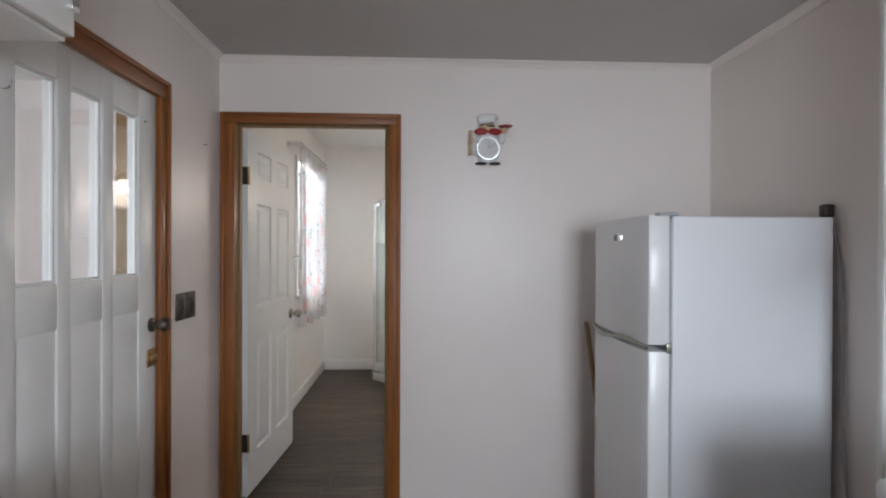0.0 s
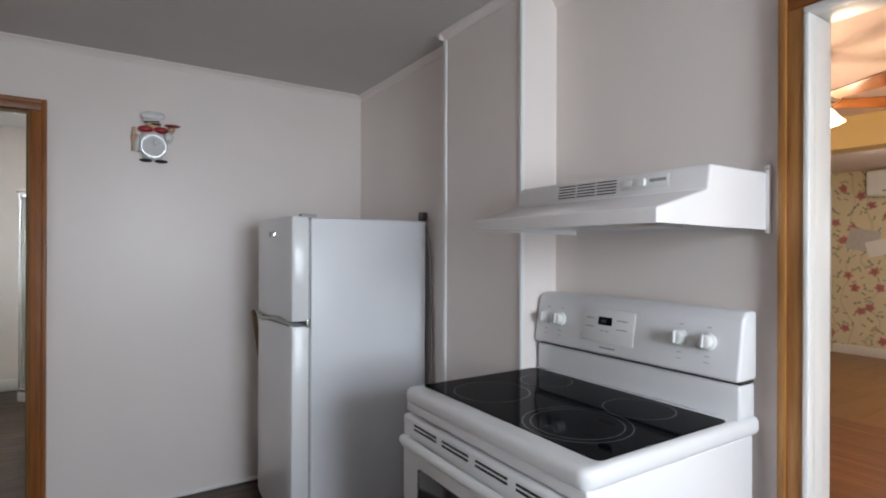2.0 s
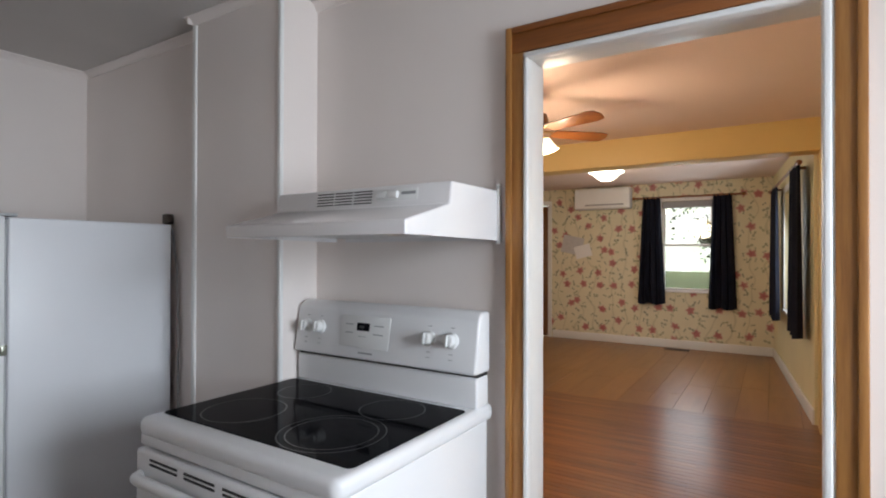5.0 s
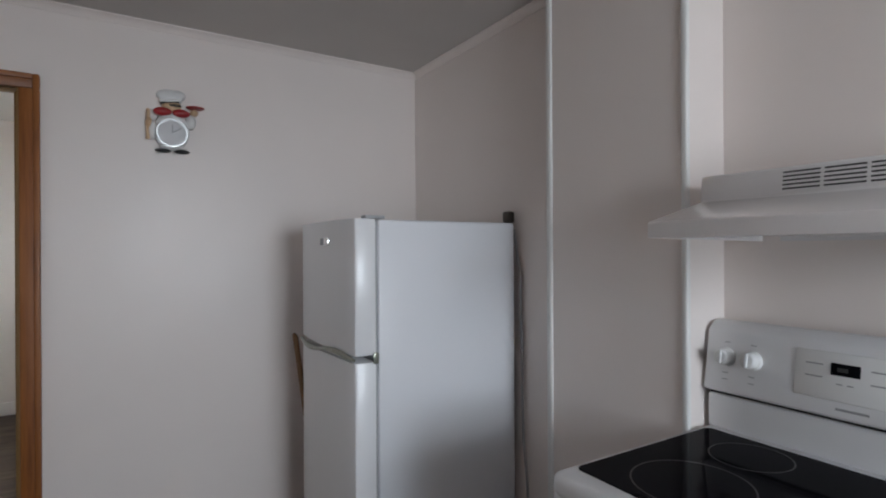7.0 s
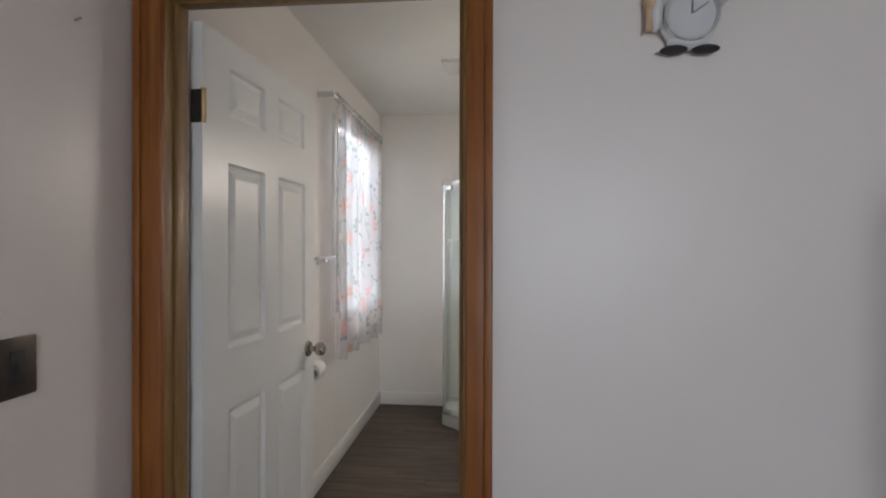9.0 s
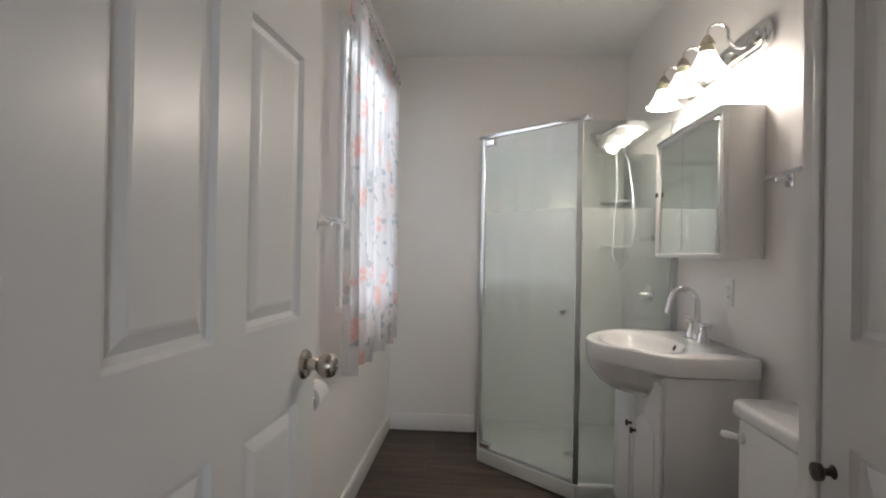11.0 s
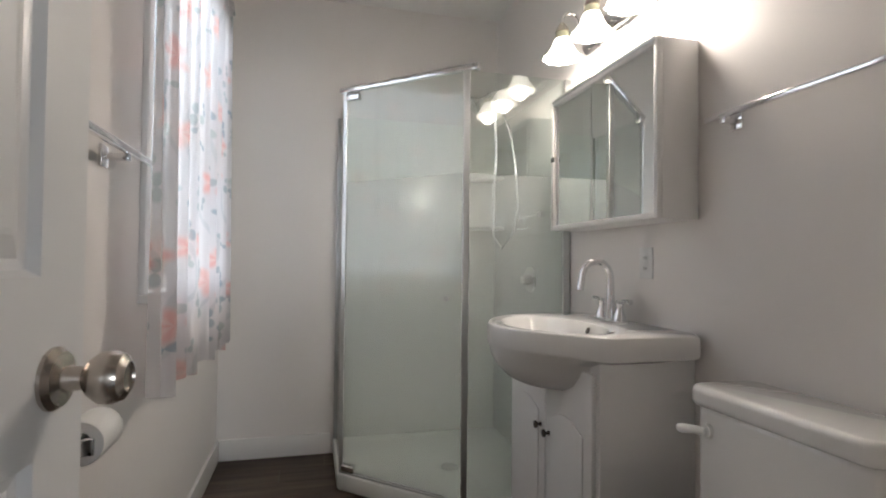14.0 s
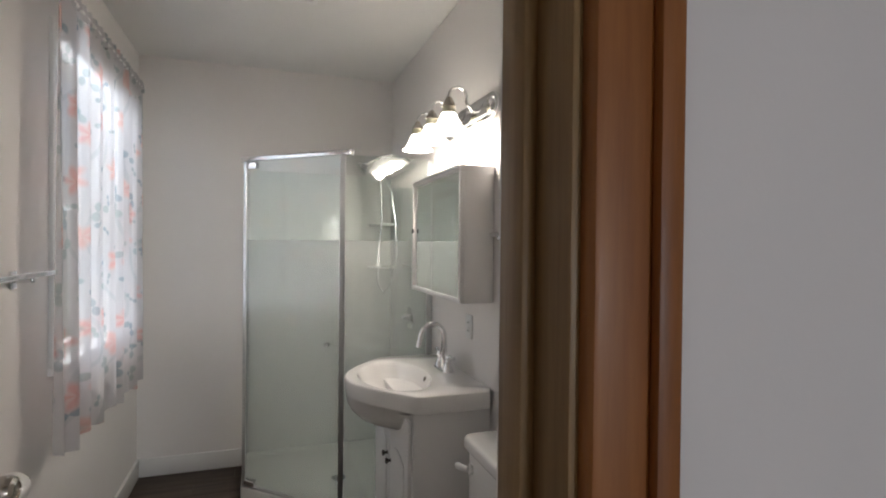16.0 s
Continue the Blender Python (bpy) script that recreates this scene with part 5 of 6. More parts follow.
def washbasin():
    b = thing("washbasin", "white porcelain washbasin with a bowed front on the vanity", "sink")
    yc, x1, hw = 4.918, RX - 0.002, 0.362
    n = 64

    def rim_point(a):
        """The rim at angle a: square at the wall, with straight ends and a bowed front between two shoulders."""
        dx, dy, lo, hi = math.cos(a), math.sin(a), 0.0, 0.7
        for _ in range(24):
            r = (lo + hi) / 2
            x, y = 0.52 + r * dx, r * dy
            if x <= x1 and abs(y) <= hw and x >= 0.465 - 0.235 * math.cos(math.pi / 2 * min(1, abs(y) / hw)):
                lo = r
            else:
                hi = r
        return 0.52 + lo * dx, yc + lo * dy

    bm = bmesh.new()
    angles = [2 * math.pi * k / n for k in range(n)]
    outer = [rim_point(a) for a in angles]

    def bowl(a, r):
        dx, dy = math.cos(a), math.sin(a)
        return 0.475 + r * 0.185 * dx * (1.0 if dx < 0 else 0.72), yc + r * 0.258 * dy

    rings = []
    for z, grow in ((0.775, -0.006), (0.785, 0.0), (0.830, 0.0), (0.838, -0.003), (0.842, -0.010)):
        rings.append([(x + (0.52 - x) * (-grow) / 0.36, y + (yc - y) * (-grow) / 0.36, z) for x, y in outer])
    rings.append([(*bowl(a, 1.10), 0.842) for a in angles])
    for r, z in ((1.0, 0.838), (0.95, 0.826), (0.88, 0.800), (0.74, 0.760), (0.50, 0.725), (0.22, 0.705), (0.08, 0.700)):
        rings.append([(*bowl(a, r), z) for a in angles])
    vs = [[bm.verts.new(p) for p in ring] for ring in rings]
    for lo, hi in zip(vs, vs[1:]):
        for k in range(n):
            bm.faces.new((lo[k], lo[(k + 1) % n], hi[(k + 1) % n], hi[k]))
    bm.faces.new(vs[-1])
    # belly under the rim, bulging out in front of the cabinet
    belly = [vs[0]]
    for r, z in ((0.975, 0.750), (0.91, 0.715), (0.79, 0.680), (0.60, 0.654), (0.36, 0.640), (0.14, 0.636)):
        belly.append([bm.verts.new((0.52 + (x - 0.52) * r if x < 0.52 else 0.52 + (x - 0.52) * 0.3 * r, yc + (y - yc) * r * 0.80, z)) for x, y in outer])
    for lo, hi in zip(belly, belly[1:]):
        for k in range(n):
            bm.faces.new((lo[k], hi[k], hi[(k + 1) % n], lo[(k + 1) % n]))
    bm.faces.new(belly[-1])
    bmesh.ops.recalc_face_normals(bm, faces=bm.faces)
    part("bowl", bm, PORCELAIN, b)
    part("overflow", lathe([(0, 0), (0.011, 0), (0.011, 0.003), (0.007, 0.004), (0, 0.002)], pose(0.596, yc - 0.01, 0.815, 0, -65, 0), 18), BRONZE, b, "dark overflow hole")
    part("drain", lathe([(0, 0), (0.022, 0), (0.020, 0.004), (0, 0.003)], pose(0.475, yc, 0.701), 20), CHROME, b, "chrome drain")
    return b


def faucet():
    f = thing("faucet", "chrome two-handle faucet with a high arched spout", "faucet")
    yc, x = 4.912, 0.690
    part("base", prism([(x + px, yc + py) for px, py in rounded(0.055, 0.165, 0.026)], 0.842, 0.856, 0.004, 2), CHROME, f)
    pts = [(x, yc, 0.855), (x, yc, 0.955)] + arc((x - 0.058, yc, 0.985), (1, 0, 0), (0, 0, 1), 0.058, 0, 180, 14) + [(x - 0.120, yc, 0.965), (x - 0.124, yc, 0.948)]
    part("spout", tube(pts, [0.017, 0.013] + [0.0115] * 15 + [0.012, 0.013], 14), CHROME, f)
    for s in (-1, 1):
        h = part("handle_post", lathe([(0, 0), (0.024, 0), (0.022, 0.012), (0.014, 0.030), (0.013, 0.045), (0.016, 0.052), (0.010, 0.062), (0, 0.064)], pose(x, yc + s * 0.055, 0.855), 20), CHROME, f)
        part("lever", tube([(x, yc + s * 0.055, 0.910), (x + 0.002, yc + s * 0.085, 0.918), (x + 0.004, yc + s * 0.115, 0.915)], [0.008, 0.006, 0.009], 10), CHROME, h)
    return f


def medicine_cabinet():
    c = thing("medicine_cabinet", "white medicine cabinet with sliding mirror doors", "cabinet")
    x0, x1, y0, y1, z0, z1 = 0.634, RX - 0.002, 4.585, 5.277, 1.196, 1.772
    part("body", box(x0 + 0.020, y0, z0, x1, y1, z1, 0.003), DOORWHITE, c)
    part("frame_side", box(x0, y0, z0, x0 + 0.021, y0 + 0.018, z1, 0.003), DOORWHITE, c)
    part("frame_side", box(x0, y1 - 0.018, z0, x0 + 0.021, y1, z1, 0.003), DOORWHITE, c)
    part("track", box(x0, y0 + 0.018, z0, x0 + 0.021, y1 - 0.018, z0 + 0.020, 0.003), DOORWHITE, c, "white lower track")
    part("track", box(x0, y0 + 0.018, z1 - 0.024, x0 + 0.021, y1 - 0.018, z1, 0.003), DOORWHITE, c, "white upper track")
    part("track_lip", box(x0 - 0.004, y0 + 0.01, z1 - 0.010, x0, y1 - 0.01, z1 + 0.004, 0.001), ALU, c)
    mid = (y0 + y1) / 2
    part("mirror", box(x0 + 0.012, mid - 0.02, z0 + 0.020, x0 + 0.016, y1 - 0.050, z1 - 0.024, 0.0), MIRROR, c, "sliding mirror pane")
    part("mirror", box(x0 + 0.006, y0 + 0.018, z0 + 0.020, x0 + 0.010, mid + 0.03, z1 - 0.024, 0.0), MIRROR, c, "sliding mirror pane")
    part("mirror_edge", box(x0 + 0.005, mid + 0.030, z0 + 0.020, x0 + 0.011, mid + 0.034, z1 - 0.024), ALU, c)
    part("finger_pull", box(x0 - 0.004, y1 - 0.030, 1.50, x0 + 0.003, y1 - 0.004, 1.522, 0.002), DARK, c, "dark finger pull")
    return c


def vanity_light():
    v = thing("vanity_light", "lit chrome wall light with three scalloped glass shades", "wall light")
    xw, z = RX - 0.001, 2.032
    plate = [(y, zz) for y, zz in rounded(0.715, 0.115, 0.056, 8)]
    pl = prism(plate, 0, 0.020, 0.006, 3)
    part("back_plate", moved(pl, Matrix(((0, 0, -1, xw), (1, 0, 0, 4.892), (0, 1, 0, z), (0, 0, 0, 1)))), CHROME, v, "mirror-bright back plate")
    part("back_rib", moved(prism([(y, zz) for y, zz in rounded(0.66, 0.07, 0.034, 8)], 0, 0.010, 0.004, 2), Matrix(((0, 0, -1, xw - 0.019), (1, 0, 0, 4.892), (0, 1, 0, z), (0, 0, 0, 1)))), CHROME, v)
    for y in (4.715, 4.945, 5.172):
        part("arm", tube([(xw - 0.02, y, z), (xw - 0.05, y, z + 0.005), (xw - 0.075, y, z + 0.035)] + arc((xw - 0.115, y, z + 0.06), (1, 0, 0), (0, 0, 1), 0.040, -15, 180, 12) + [(xw - 0.155, y, z + 0.035)], 0.0065, 10), CHROME, v)
        part("socket", lathe([(0, 0.040), (0.010, 0.040), (0.016, 0.030), (0.024, 0.016), (0.030, 0.0), (0, 0.0)], pose(xw - 0.155, y, z + 0.012), 22), NICKEL, v)
        sh = part("shade_neck", lathe([(0.024, 0.012), (0.026, 0.0), (0.028, -0.016), (0.032, -0.026)], pose(xw - 0.155, y, z + 0.005), 30), SHADENECK, v, "cream glass neck")
        part("shade", lathe([(0.032, 0.0), (0.040, -0.022), (0.051, -0.047), (0.067, -0.072), (0.077, -0.080)], pose(xw - 0.155, y, z - 0.019), 40, 0.05, 10), LAMPGLOW, v, "glowing scalloped glass shade")
        lamp("vanity_bulb", "POINT", pose(xw - 0.155, y, z - 0.10), 9.4, (1.0, 0.89, 0.81), radius=0.035)
    return v


def outlet(y, z):
    o = thing("wall_outlet", "white duplex outlet on the bathroom wall", "outlet")
    part("plate", box(RX - 0.006, y - 0.035, z - 0.057, RX, y + 0.035, z + 0.057, 0.002), PLASTIC, o)
    for dz in (-0.02, 0.02):
        r = part("receptacle", box(RX - 0.008, y - 0.016, z + dz - 0.014, RX - 0.005, y + 0.016, z + dz + 0.014, 0.002), PLASTIC, o)
        for dy in (-0.006, 0.006):
            part("slot", box(RX - 0.0085, y + dy - 0.001, z + dz - 0.004, RX - 0.0075, y + dy + 0.001, z + dz + 0.005), DARK, r)
    return o


def toilet():
    t = thing("toilet", "white porcelain toilet with a close-coupled tank", "toilet")
    y0, y1 = 3.935, 4.395
    yc = (y0 + y1) / 2
    out = [(x, y) for x, y in rounded(0.185, y1 - y0 - 0.02, 0.035)]
    part("tank", prism([(0.682 + x, yc + y) for x, y in out], 0.36, 0.690, 0.012, 3), PORCELAIN, t)
    part("tank_lid", prism([(0.676 + x * 1.12, yc + y * 1.045) for x, y in out], 0.690, 0.735, 0.014, 4), PORCELAIN, t)
    lv = part("flush_lever", lathe([(0, 0), (0.017, 0), (0.015, 0.010), (0, 0.012)], pose(0.590, y1 - 0.060, 0.640, 0, -90, 0), 18), PLASTIC, t, "white flush lever")
    part("lever_arm", tube([(0.576, y1 - 0.060, 0.640), (0.566, y1 - 0.045, 0.640), (0.562, y1 - 0.005, 0.632), (0.562, y1 + 0.010, 0.630)], [0.008, 0.009, 0.011, 0.009], 12), PLASTIC, lv)
    n = 36

    def oval(r, z, cx=0.34, lx=0.245, ly=0.185):
        return [(cx + r * lx * math.cos(2 * math.pi * k / n), yc + r * ly * math.sin(2 * math.pi * k / n), z) for k in range(n)]

    bm = bmesh.new()
    rings = [oval(0.55, 0.0, 0.42), oval(0.56, 0.03, 0.42), oval(0.50, 0.12, 0.42), oval(0.62, 0.22, 0.40), oval(0.92, 0.34, 0.35), oval(1.0, 0.385), oval(0.98, 0.395), oval(0.74, 0.392), oval(0.66, 0.33), oval(0.35, 0.25)]
    vs = [[bm.verts.new(p) for p in r] for r in rings]
    for lo, hi in zip(vs, vs[1:]):
        for k in range(n):
            bm.faces.new((lo[k], lo[(k + 1) % n], hi[(k + 1) % n], hi[k]))
    bm.faces.new(vs[0])
    bm.faces.new(vs[-1])
    bmesh.ops.recalc_face_normals(bm, faces=bm.faces)
    part("bowl", bm, PORCELAIN, t)
    part("bowl_shelf", box(0.50, yc - 0.12, 0.20, 0.70, yc + 0.12, 0.375, 0.03, 3), PORCELAIN, t)
    part("seat_lid", prism([(x, y) for x, y, z in oval(1.01, 0, 0.345)], 0.397, 0.432, 0.010, 3), PLASTIC, t, "white closed seat lid")
    return t


vanity()
washbasin()
faucet()
there = settle(there, 0.97, FLOOR, **EAST)
medicine_cabinet()
vanity_light()
outlet(4.835, 1.055)
there = settle(there, 0.856, 0.174, **EAST)
toilet()
there = settle(there, 1.0, FLOOR, **EAST)

vent = thing("ceiling_vent", "white square ceiling exhaust vent", "vent")
part("frame", box(-0.190, 4.50, 2.437, 0.060, 4.75, 2.456, 0.005), PLASTIC, vent)
for k in range(7):
    part("slat", box(-0.170, 4.525 + k * 0.030, 2.431, 0.040, 4.542 + k * 0.030, 2.438, 0.002), PLASTIC, vent)


# ---- living and dining room ----
def hanging(name, axis, plane, u0, u1, z0, z1, folds, depth, top_gather, label):
    """A dark curtain panel on a wall: folds bulge off the plane."""
    c = thing(name, label, "curtain", group="dark curtains")
    bm = pleats(u0, u1, z0, z1, 0, folds, depth, 0.0, 60, 16, top_gather)
    m = Matrix.Translation((plane, 0, 0)) if axis == "x" else Matrix(((0, 1, 0, 0), (1, 0, 0, plane), (0, 0, 1, 0), (0, 0, 0, 1)))
    part("cloth", moved(bm, m), NAVY, c)
    return c


hanging("curtain", "x", LX - 0.075, 1.035, 1.275, 0.63, 2.20, 4, 0.030, 0.14, "long navy blue curtain panel beside the window")
hanging("curtain", "x", LX - 0.075, 0.115, 0.345, 0.60, 2.20, 4, 0.030, 0.12, "long navy blue curtain panel beside the window")
side_things.append(hanging("curtain", "y", -0.41, 5.62, 6.12, 0.66, 2.14, 5, 0.030, 0.05, "long navy blue curtain panel on the side wall"))
side_things.append(hanging("curtain", "y", -0.41, 7.30, 7.85, 0.62, 2.12, 5, 0.030, 0.05, "long navy blue curtain panel on the side wall"))
rod = thing("curtain_rod", "reddish wooden curtain rod over the window", "curtain rod")
part("pole", tube([(LX - 0.075, -0.005, 2.185), (LX - 0.075, 1.385, 2.185)], 0.014), FANWOOD, rod)
for y in (-0.025, 1.405):
    part("finial", lathe([(0, -0.03), (0.02, -0.02), (0.024, 0.0), (0.016, 0.02), (0, 0.028)], pose(LX - 0.075, y, 2.185, 90, 0, 0), 16), FANWOOD, rod)
for y in (0.075, 1.315):
    part("bracket", box(LX - 0.08, y - 0.01, 2.165, LX, y + 0.01, 2.19, 0.003), FANWOOD, rod)
rod2 = thing("curtain_rod", "reddish wooden curtain rod over the side window", "curtain rod")
side_things.append(rod2)
part("pole", tube([(5.62, -0.41, 2.13), (7.95, -0.41, 2.13)], 0.014), FANWOOD, rod2)
for x in (5.60, 7.97):
    part("finial", lathe([(0, -0.03), (0.02, -0.02), (0.024, 0.0), (0.016, 0.02), (0, 0.028)], pose(x, -0.41, 2.13, 0, 90, 0), 16), FANWOOD, rod2)
for x in (5.9, 7.7):
    part("bracket", box(x - 0.01, -0.50, 2.11, x + 0.01, -0.40, 2.135, 0.003), FANWOOD, rod2)
bl = thing("roller_blind", "grey-brown blind rolled up at the window head", "blind")
part("roll", box(LX - 0.012, 0.365, 2.03, LX + 0.03, 1.015, 2.125, 0.008, 3), GREY, bl)

ac = thing("air_conditioner", "white wall-mounted split air conditioner", "air conditioner")
part("body", box(LX - 0.20, 1.44, 2.045, LX, 2.28, 2.365, 0.03, 4), PLASTIC, ac)
part("outlet_slot", box(LX - 0.203, 1.53, 2.095, LX - 0.197, 2.11, 2.118, 0.002), GREY, ac, "grey air outlet slot")
part("flap", box(LX - 0.21, 1.51, 2.065, LX - 0.19, 2.20, 2.09, 0.004), PLASTIC, ac)
note = thing("paper_note", "grey paper notes pinned on the wallpaper", "paper")
part("sheet", moved(box(-0.002, -0.17, -0.14, 0.002, 0.17, 0.14, 0.001, 1), pose(LX - 0.004, 2.37, 1.50, 12, 0, 0)), PAPER, note)
part("sheet", moved(box(-0.002, -0.13, -0.10, 0.002, 0.13, 0.10, 0.001, 1), pose(LX - 0.009, 2.20, 1.40, -14, 0, 0)), TRIMWHITE, note)

door_d = thing("door_4", "closed brown wooden front door with four oval windows", "door", kind="structure")
part("leaf", box(LX + 0.02, 2.80, 0.01, LX + 0.065, 3.58, 2.14, 0.004), DOORWOOD, door_d)
for k, (z, hy, hz) in enumerate(((1.92, 0.170, 0.115), (1.56, 0.140, 0.085), (1.26, 0.11, 0.062), (1.01, 0.085, 0.042))):
    ring = lathe([(0.9, 0.0), (1.06, 0.0), (1.06, 1.0), (0.9, 1.0)], None, 32)
    bmesh.ops.scale(ring, vec=(hz, hy, 0.012), verts=ring.verts)
    part("oval_rim", moved(ring, pose(LX + 0.021, 3.08, z, 0, -90, 0)), DOORWOOD, door_d)
    # Opaque white ovals: daylight through the glass is put into their colour.
    lens = lathe([(0, 0), (0.95, 0), (0.95, 1), (0, 1)], None, 32)
    bmesh.ops.scale(lens, vec=(hz, hy, 0.004), verts=lens.verts)
    part("oval_pane", moved(lens, pose(LX + 0.0195, 3.08, z, 0, -90, 0)), PLASTIC, door_d, "white oval pane standing in for daylit glass")
casing("door_casing_front", "x", LX, -1, 2.78, 3.60, 2.16, 0.065, TRIMWHITE, TRIMWHITE, "white painted front door casing", t=0.016)
reg = thing("floor_register", "dark metal floor heating register", "floor vent")
part("frame", box(8.38, 0.635, 0.001, 8.50, 0.965, 0.008, 0.002), BRONZE, reg)
for k in range(8):
    part("slat", box(8.39, 0.655 + k * 0.038, 0.007, 8.49, 0.670 + k * 0.038, 0.011, 0.001, 1), DARK, reg)


def ceiling_fan():
    f = thing("ceiling_fan", "ceiling fan with five reddish wood blades and lit glass shades", "ceiling fan", pose(3.60, 1.00, -0.05))
    part("canopy", lathe([(0, 2.47), (0.075, 2.47), (0.07, 2.43), (0.025, 2.40), (0.025, 2.36), (0, 2.36)], None, 26), FANWOOD, f)
    part("motor", lathe([(0, 2.37), (0.06, 2.36), (0.105, 2.335), (0.115, 2.29), (0.105, 2.255), (0.06, 2.235), (0, 2.235)], None, 30), FANWOOD, f, "brown motor housing")
    part("light_base", lathe([(0, 2.236), (0.05, 2.23), (0.055, 2.20), (0.035, 2.185), (0, 2.185)], None, 24), BRASS, f)
    for k in range(5):
        a = 247 + 72 * k
        m = pose(0, 0, 0, 0, 0, a)
        arm = part("blade_arm", moved(box(0.08, -0.018, 2.232, 0.20, 0.018, 2.240, 0.003), m), BRASS, f)
        outline = [(0.16, -0.048), (0.50, -0.066), (0.555, -0.052), (0.572, 0.0), (0.555, 0.052), (0.50, 0.066), (0.16, 0.048)]
        part("blade", moved(prism(outline, -0.004, 0.004, 0.002, 1), m @ pose(0, 0, 2.228, -13, 0, 0)), FANWOOD, f)
    for k in range(4):
        a = radians(25 + 90 * k)
        c = (0.085 * math.cos(a), 0.085 * math.sin(a))
        part("lamp_arm", tube([(0.03 * math.cos(a), 0.03 * math.sin(a), 2.20), (*c, 2.195), (c[0] * 1.12, c[1] * 1.12, 2.18)], 0.008, 8), BRASS, f)
        part("shade", lathe([(0.022, 0.0), (0.032, -0.02), (0.042, -0.05), (0.056, -0.085), (0.060, -0.09)], pose(c[0] * 1.12, c[1] * 1.12, 2.18) @ pose(0, 0, 0, 18 * math.sin(a), -18 * math.cos(a), 0), 30, 0.05, 9), FANGLOW, f, "glowing tulip glass shade")
    return f


ceiling_fan()
lamp("fan_bulbs", "POINT", pose(3.60, 1.00, 1.93), 52, (1.0, 0.74, 0.52), radius=0.22)
cl = thing("ceiling_light", "lit white glass bowl ceiling light", "ceiling light", pose(6.70, 1.33, 0))
part("mount", lathe([(0, 2.40), (0.05, 2.40), (0.045, 2.37), (0.02, 2.36), (0.02, 2.33), (0, 2.33)], None, 24), CHROME, cl)
part("bowl", lathe([(0.205, 2.345), (0.208, 2.338), (0.150, 2.312), (0.112, 2.270), (0.062, 2.242), (0.0, 2.236)], None, 36), BULBGLOW, cl, "glowing white glass bowl")
lamp("ceiling_bulb", "POINT", pose(6.70, 1.33, 2.18), 14, (1.0, 0.86, 0.66), radius=0.10)
porch_lamp = thing("porch_lamp", "round grey porch ceiling lamp", "ceiling light", pose(-1.75, 1.30, 0))
part("rim", lathe([(0, 2.30), (0.13, 2.30), (0.14, 2.27), (0.12, 2.25), (0, 2.25)], None, 28), BRONZE, porch_lamp)
part("bowl", lathe([(0.115, 2.25), (0.10, 2.215), (0.05, 2.195), (0, 2.19)], None, 28), PLASTIC, porch_lamp, "white glass bowl")


# the side wall runs out of square, with all that hangs on it
SKEW = Matrix.Translation((5.5, -0.64, 0)) @ pose(0, 0, 0, 0, 0, 5.0) @ Matrix.Translation((-5.5, 0.50, 0))
bpy.context.view_layer.update()
for ob in list(scene.objects):
    spot = ob.name.split(".")[0]
    if spot in ("wall_dining_south", "window_4", "side_window_light") or ob in side_things:
        ob.matrix_world = SKEW @ ob.matrix_world


# ---- outside ----
def tree(x, y, h, seed):
    t = thing("tree", "leafy green garden tree", "tree", pose(x, y, -0.45))
    rnd = random.Random(seed)
    trunk = tube([(0, 0, 0), (0.05, 0.02, h * 0.3), (0.0, 0.1, h * 0.6), (0.1, 0.1, h * 0.85)], [0.20, 0.15, 0.09, 0.03], 10)
    tips = []
    for k in range(9):
        a, z = rnd.uniform(0, 6.28), h * rnd.uniform(0.35, 0.75)
        tip = (math.cos(a) * h * 0.28, math.sin(a) * h * 0.28, z + h * 0.18)
        tube([(0.02, 0.05, z), (tip[0] * 0.5, tip[1] * 0.5, z + h * 0.11), tip], [0.06, 0.04, 0.015], 6, trunk)
        tips.append(tip)
    part("trunk", trunk, BARK, t)
    verts, faces = [], []
    for k in range(2600):
        c = rnd.choice(tips)
        p = Vector((c[0] + rnd.gauss(0, h * 0.09), c[1] + rnd.gauss(0, h * 0.09), c[2] + rnd.gauss(0, h * 0.085)))
        u = Vector((rnd.gauss(0, 1), rnd.gauss(0, 1), rnd.gauss(0, 1))).normalized()
        w = u.cross(Vector((rnd.gauss(0, 1), rnd.gauss(0, 1), rnd.gauss(0, 1)))).normalized()
        s = rnd.uniform(0.05, 0.10)
        i = len(verts)
        verts += [p - u * s, p + w * s * 0.5, p + u * s, p - w * s * 0.5]
        faces.append((i, i + 1, i + 2, i + 3))
    me = bpy.data.meshes.new("crown")
    me.from_pydata([tuple(v) for v in verts], [], faces)
    ob = new("crown", me)
    me.materials.append(LEAF)
    ob.parent = t
    return t


tree(20.0, 4.2, 6.5, 3)
tree(24.0, 0.6, 7.0, 5)
tree(17.5, 0.3, 2.6, 8)

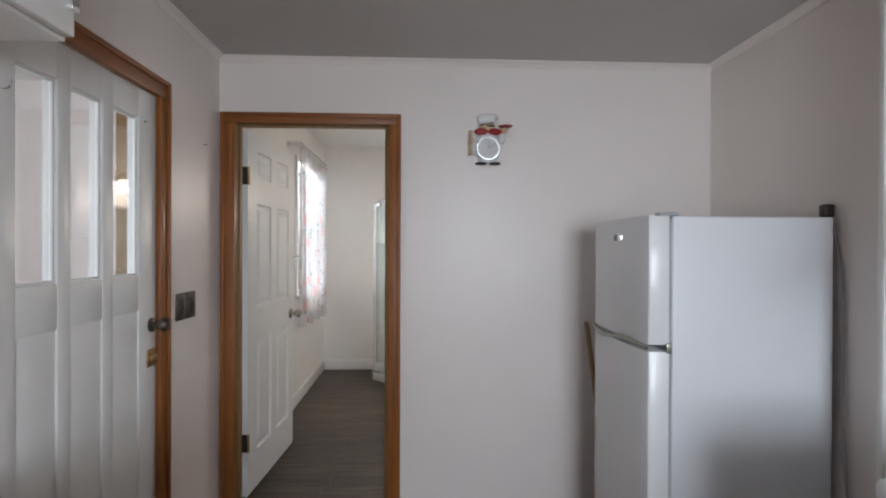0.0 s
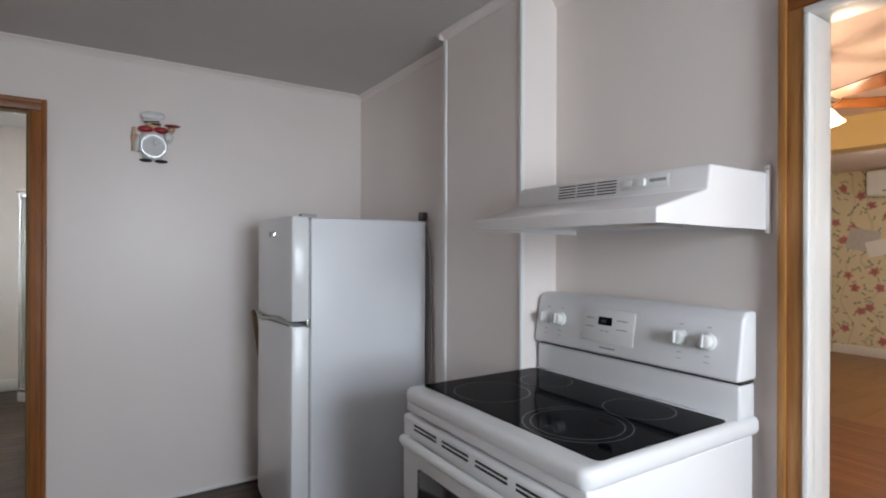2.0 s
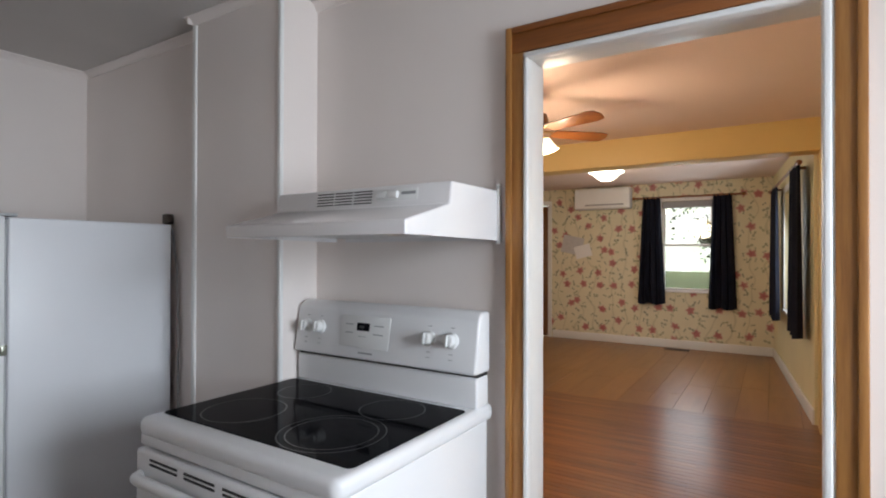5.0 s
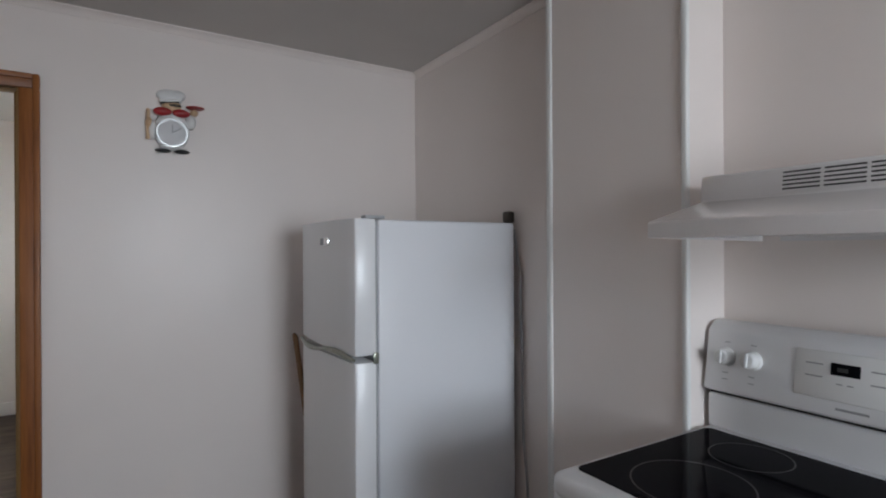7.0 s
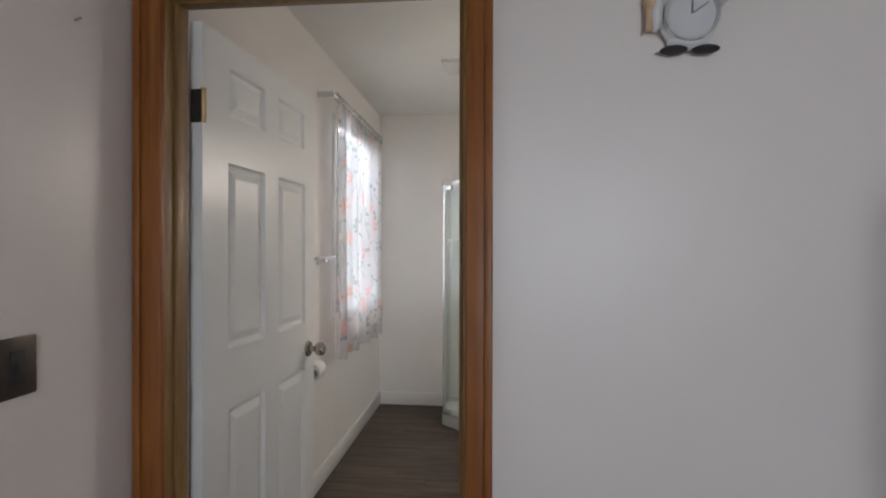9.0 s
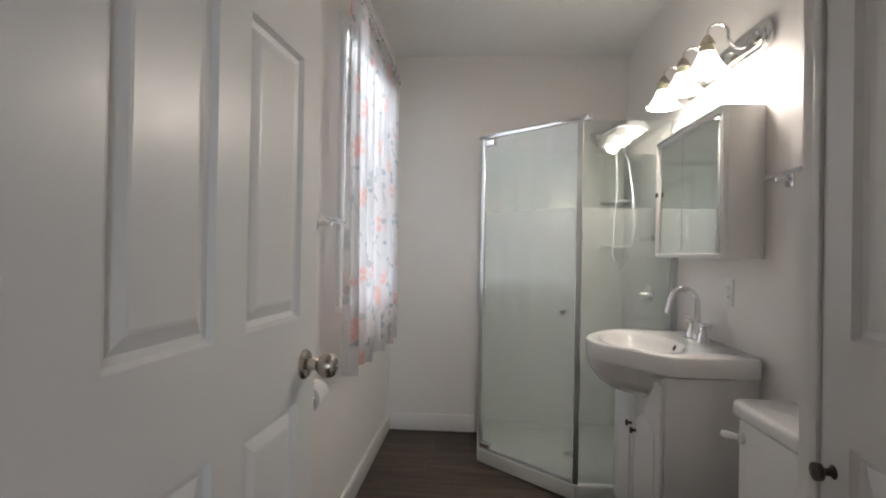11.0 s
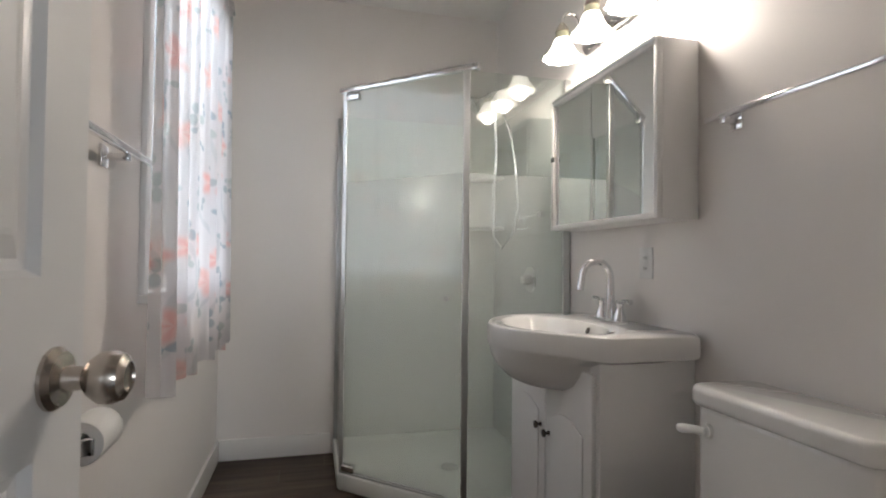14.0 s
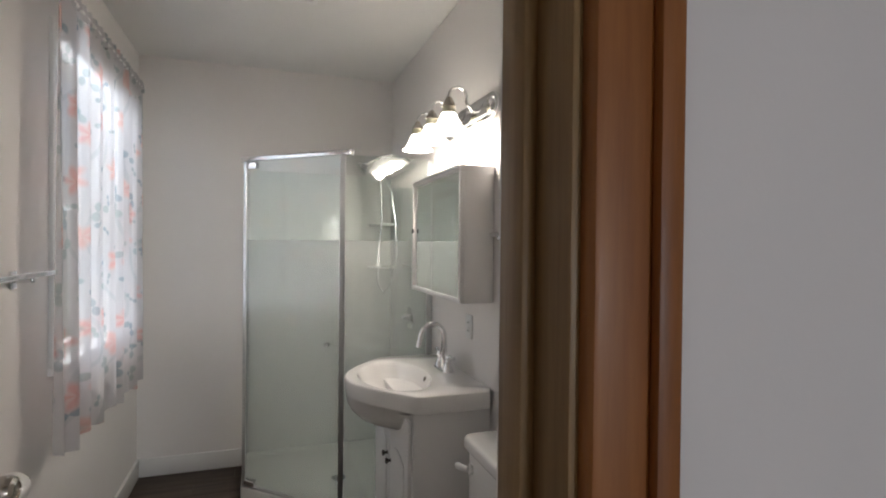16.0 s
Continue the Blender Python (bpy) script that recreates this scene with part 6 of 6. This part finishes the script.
# Emissive board: the glare of the view outside is put into its colour.
m_, n_, l_, b_ = nodes("glowing_backdrop")
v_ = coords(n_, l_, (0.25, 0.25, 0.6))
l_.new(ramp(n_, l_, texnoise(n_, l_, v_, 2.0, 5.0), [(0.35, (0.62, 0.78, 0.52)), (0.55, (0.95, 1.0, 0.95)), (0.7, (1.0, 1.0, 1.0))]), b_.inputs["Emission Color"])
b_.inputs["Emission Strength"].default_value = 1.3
setting("backdrop", box(55, -30, -0.4, 55.2, 40, 16), m_, "glowing board coloured as washed-out trees and sky in the distance", "backdrop")


# ---- floor boards ----
def boards(prefix, name, material, along, u0, u1, v0, v1, width, lengths, gap, label, seed, level=0.0, thick=0.012):
    """Rows of boards along one axis over a rectangle: u along the boards, v across."""
    root = thing(prefix, label, "floor", kind="structure")
    rnd, made, v, row = random.Random(seed), {}, v0, 0
    while v < v1 - 0.005:
        w = min(width, v1 - v)
        u = u0
        first = True
        while u < u1 - 0.01:
            ln = rnd.choice(lengths) * (rnd.uniform(0.3, 1.0) if first else 1.0)
            first = False
            ln = min(ln, u1 - u)
            if u1 - (u + ln) < 0.12:
                ln = u1 - u
            key = (round(ln, 3), round(w, 4))
            if key not in made:
                a, b_ = (ln - gap, w - gap) if along == "x" else (w - gap, ln - gap)
                bm = box(0, 0, -thick, a, b_, 0.0)
                top = [e for e in bm.edges if all(vv.co.z > -1e-6 for vv in e.verts)]
                bmesh.ops.bevel(bm, geom=top, offset=0.0012, segments=1, affect="EDGES")
                made[key] = mesh_of(name, bm, False)
                made[key].materials.append(material)
            ob = new(name, made[key])
            ob.parent = root
            ob.location = (u, v, level) if along == "x" else (v, u, level)
            u += ln
        v += w
        row += 1
    return root


boards("floor_bath", "plank", PLANK, "x", BWX, BX, 2.70, BY, 0.152, (0.91, 1.22), 0.0015, "dark brown wood-look vinyl plank floor", 4, FLOOR)
boards("floor_kitchen", "plank", PLANK, "x", WX, EX, -1.9, 2.69, 0.152, (0.91, 1.22), 0.0015, "dark grey-brown wood-look vinyl plank floor", 6, FLOOR)
boards("floor_living", "board", STRIP, "y", -0.85, 4.2, 1.84, 5.36, 0.057, (1.2, 1.8, 2.3), 0.001, "varnished orange oak strip floor", 9)
boards("floor_dining", "board", BOARD, "x", 5.36, LX, -0.80, 4.2, 0.24, (1.6, 2.4), 0.002, "orange-brown varnished wide board floor", 12)
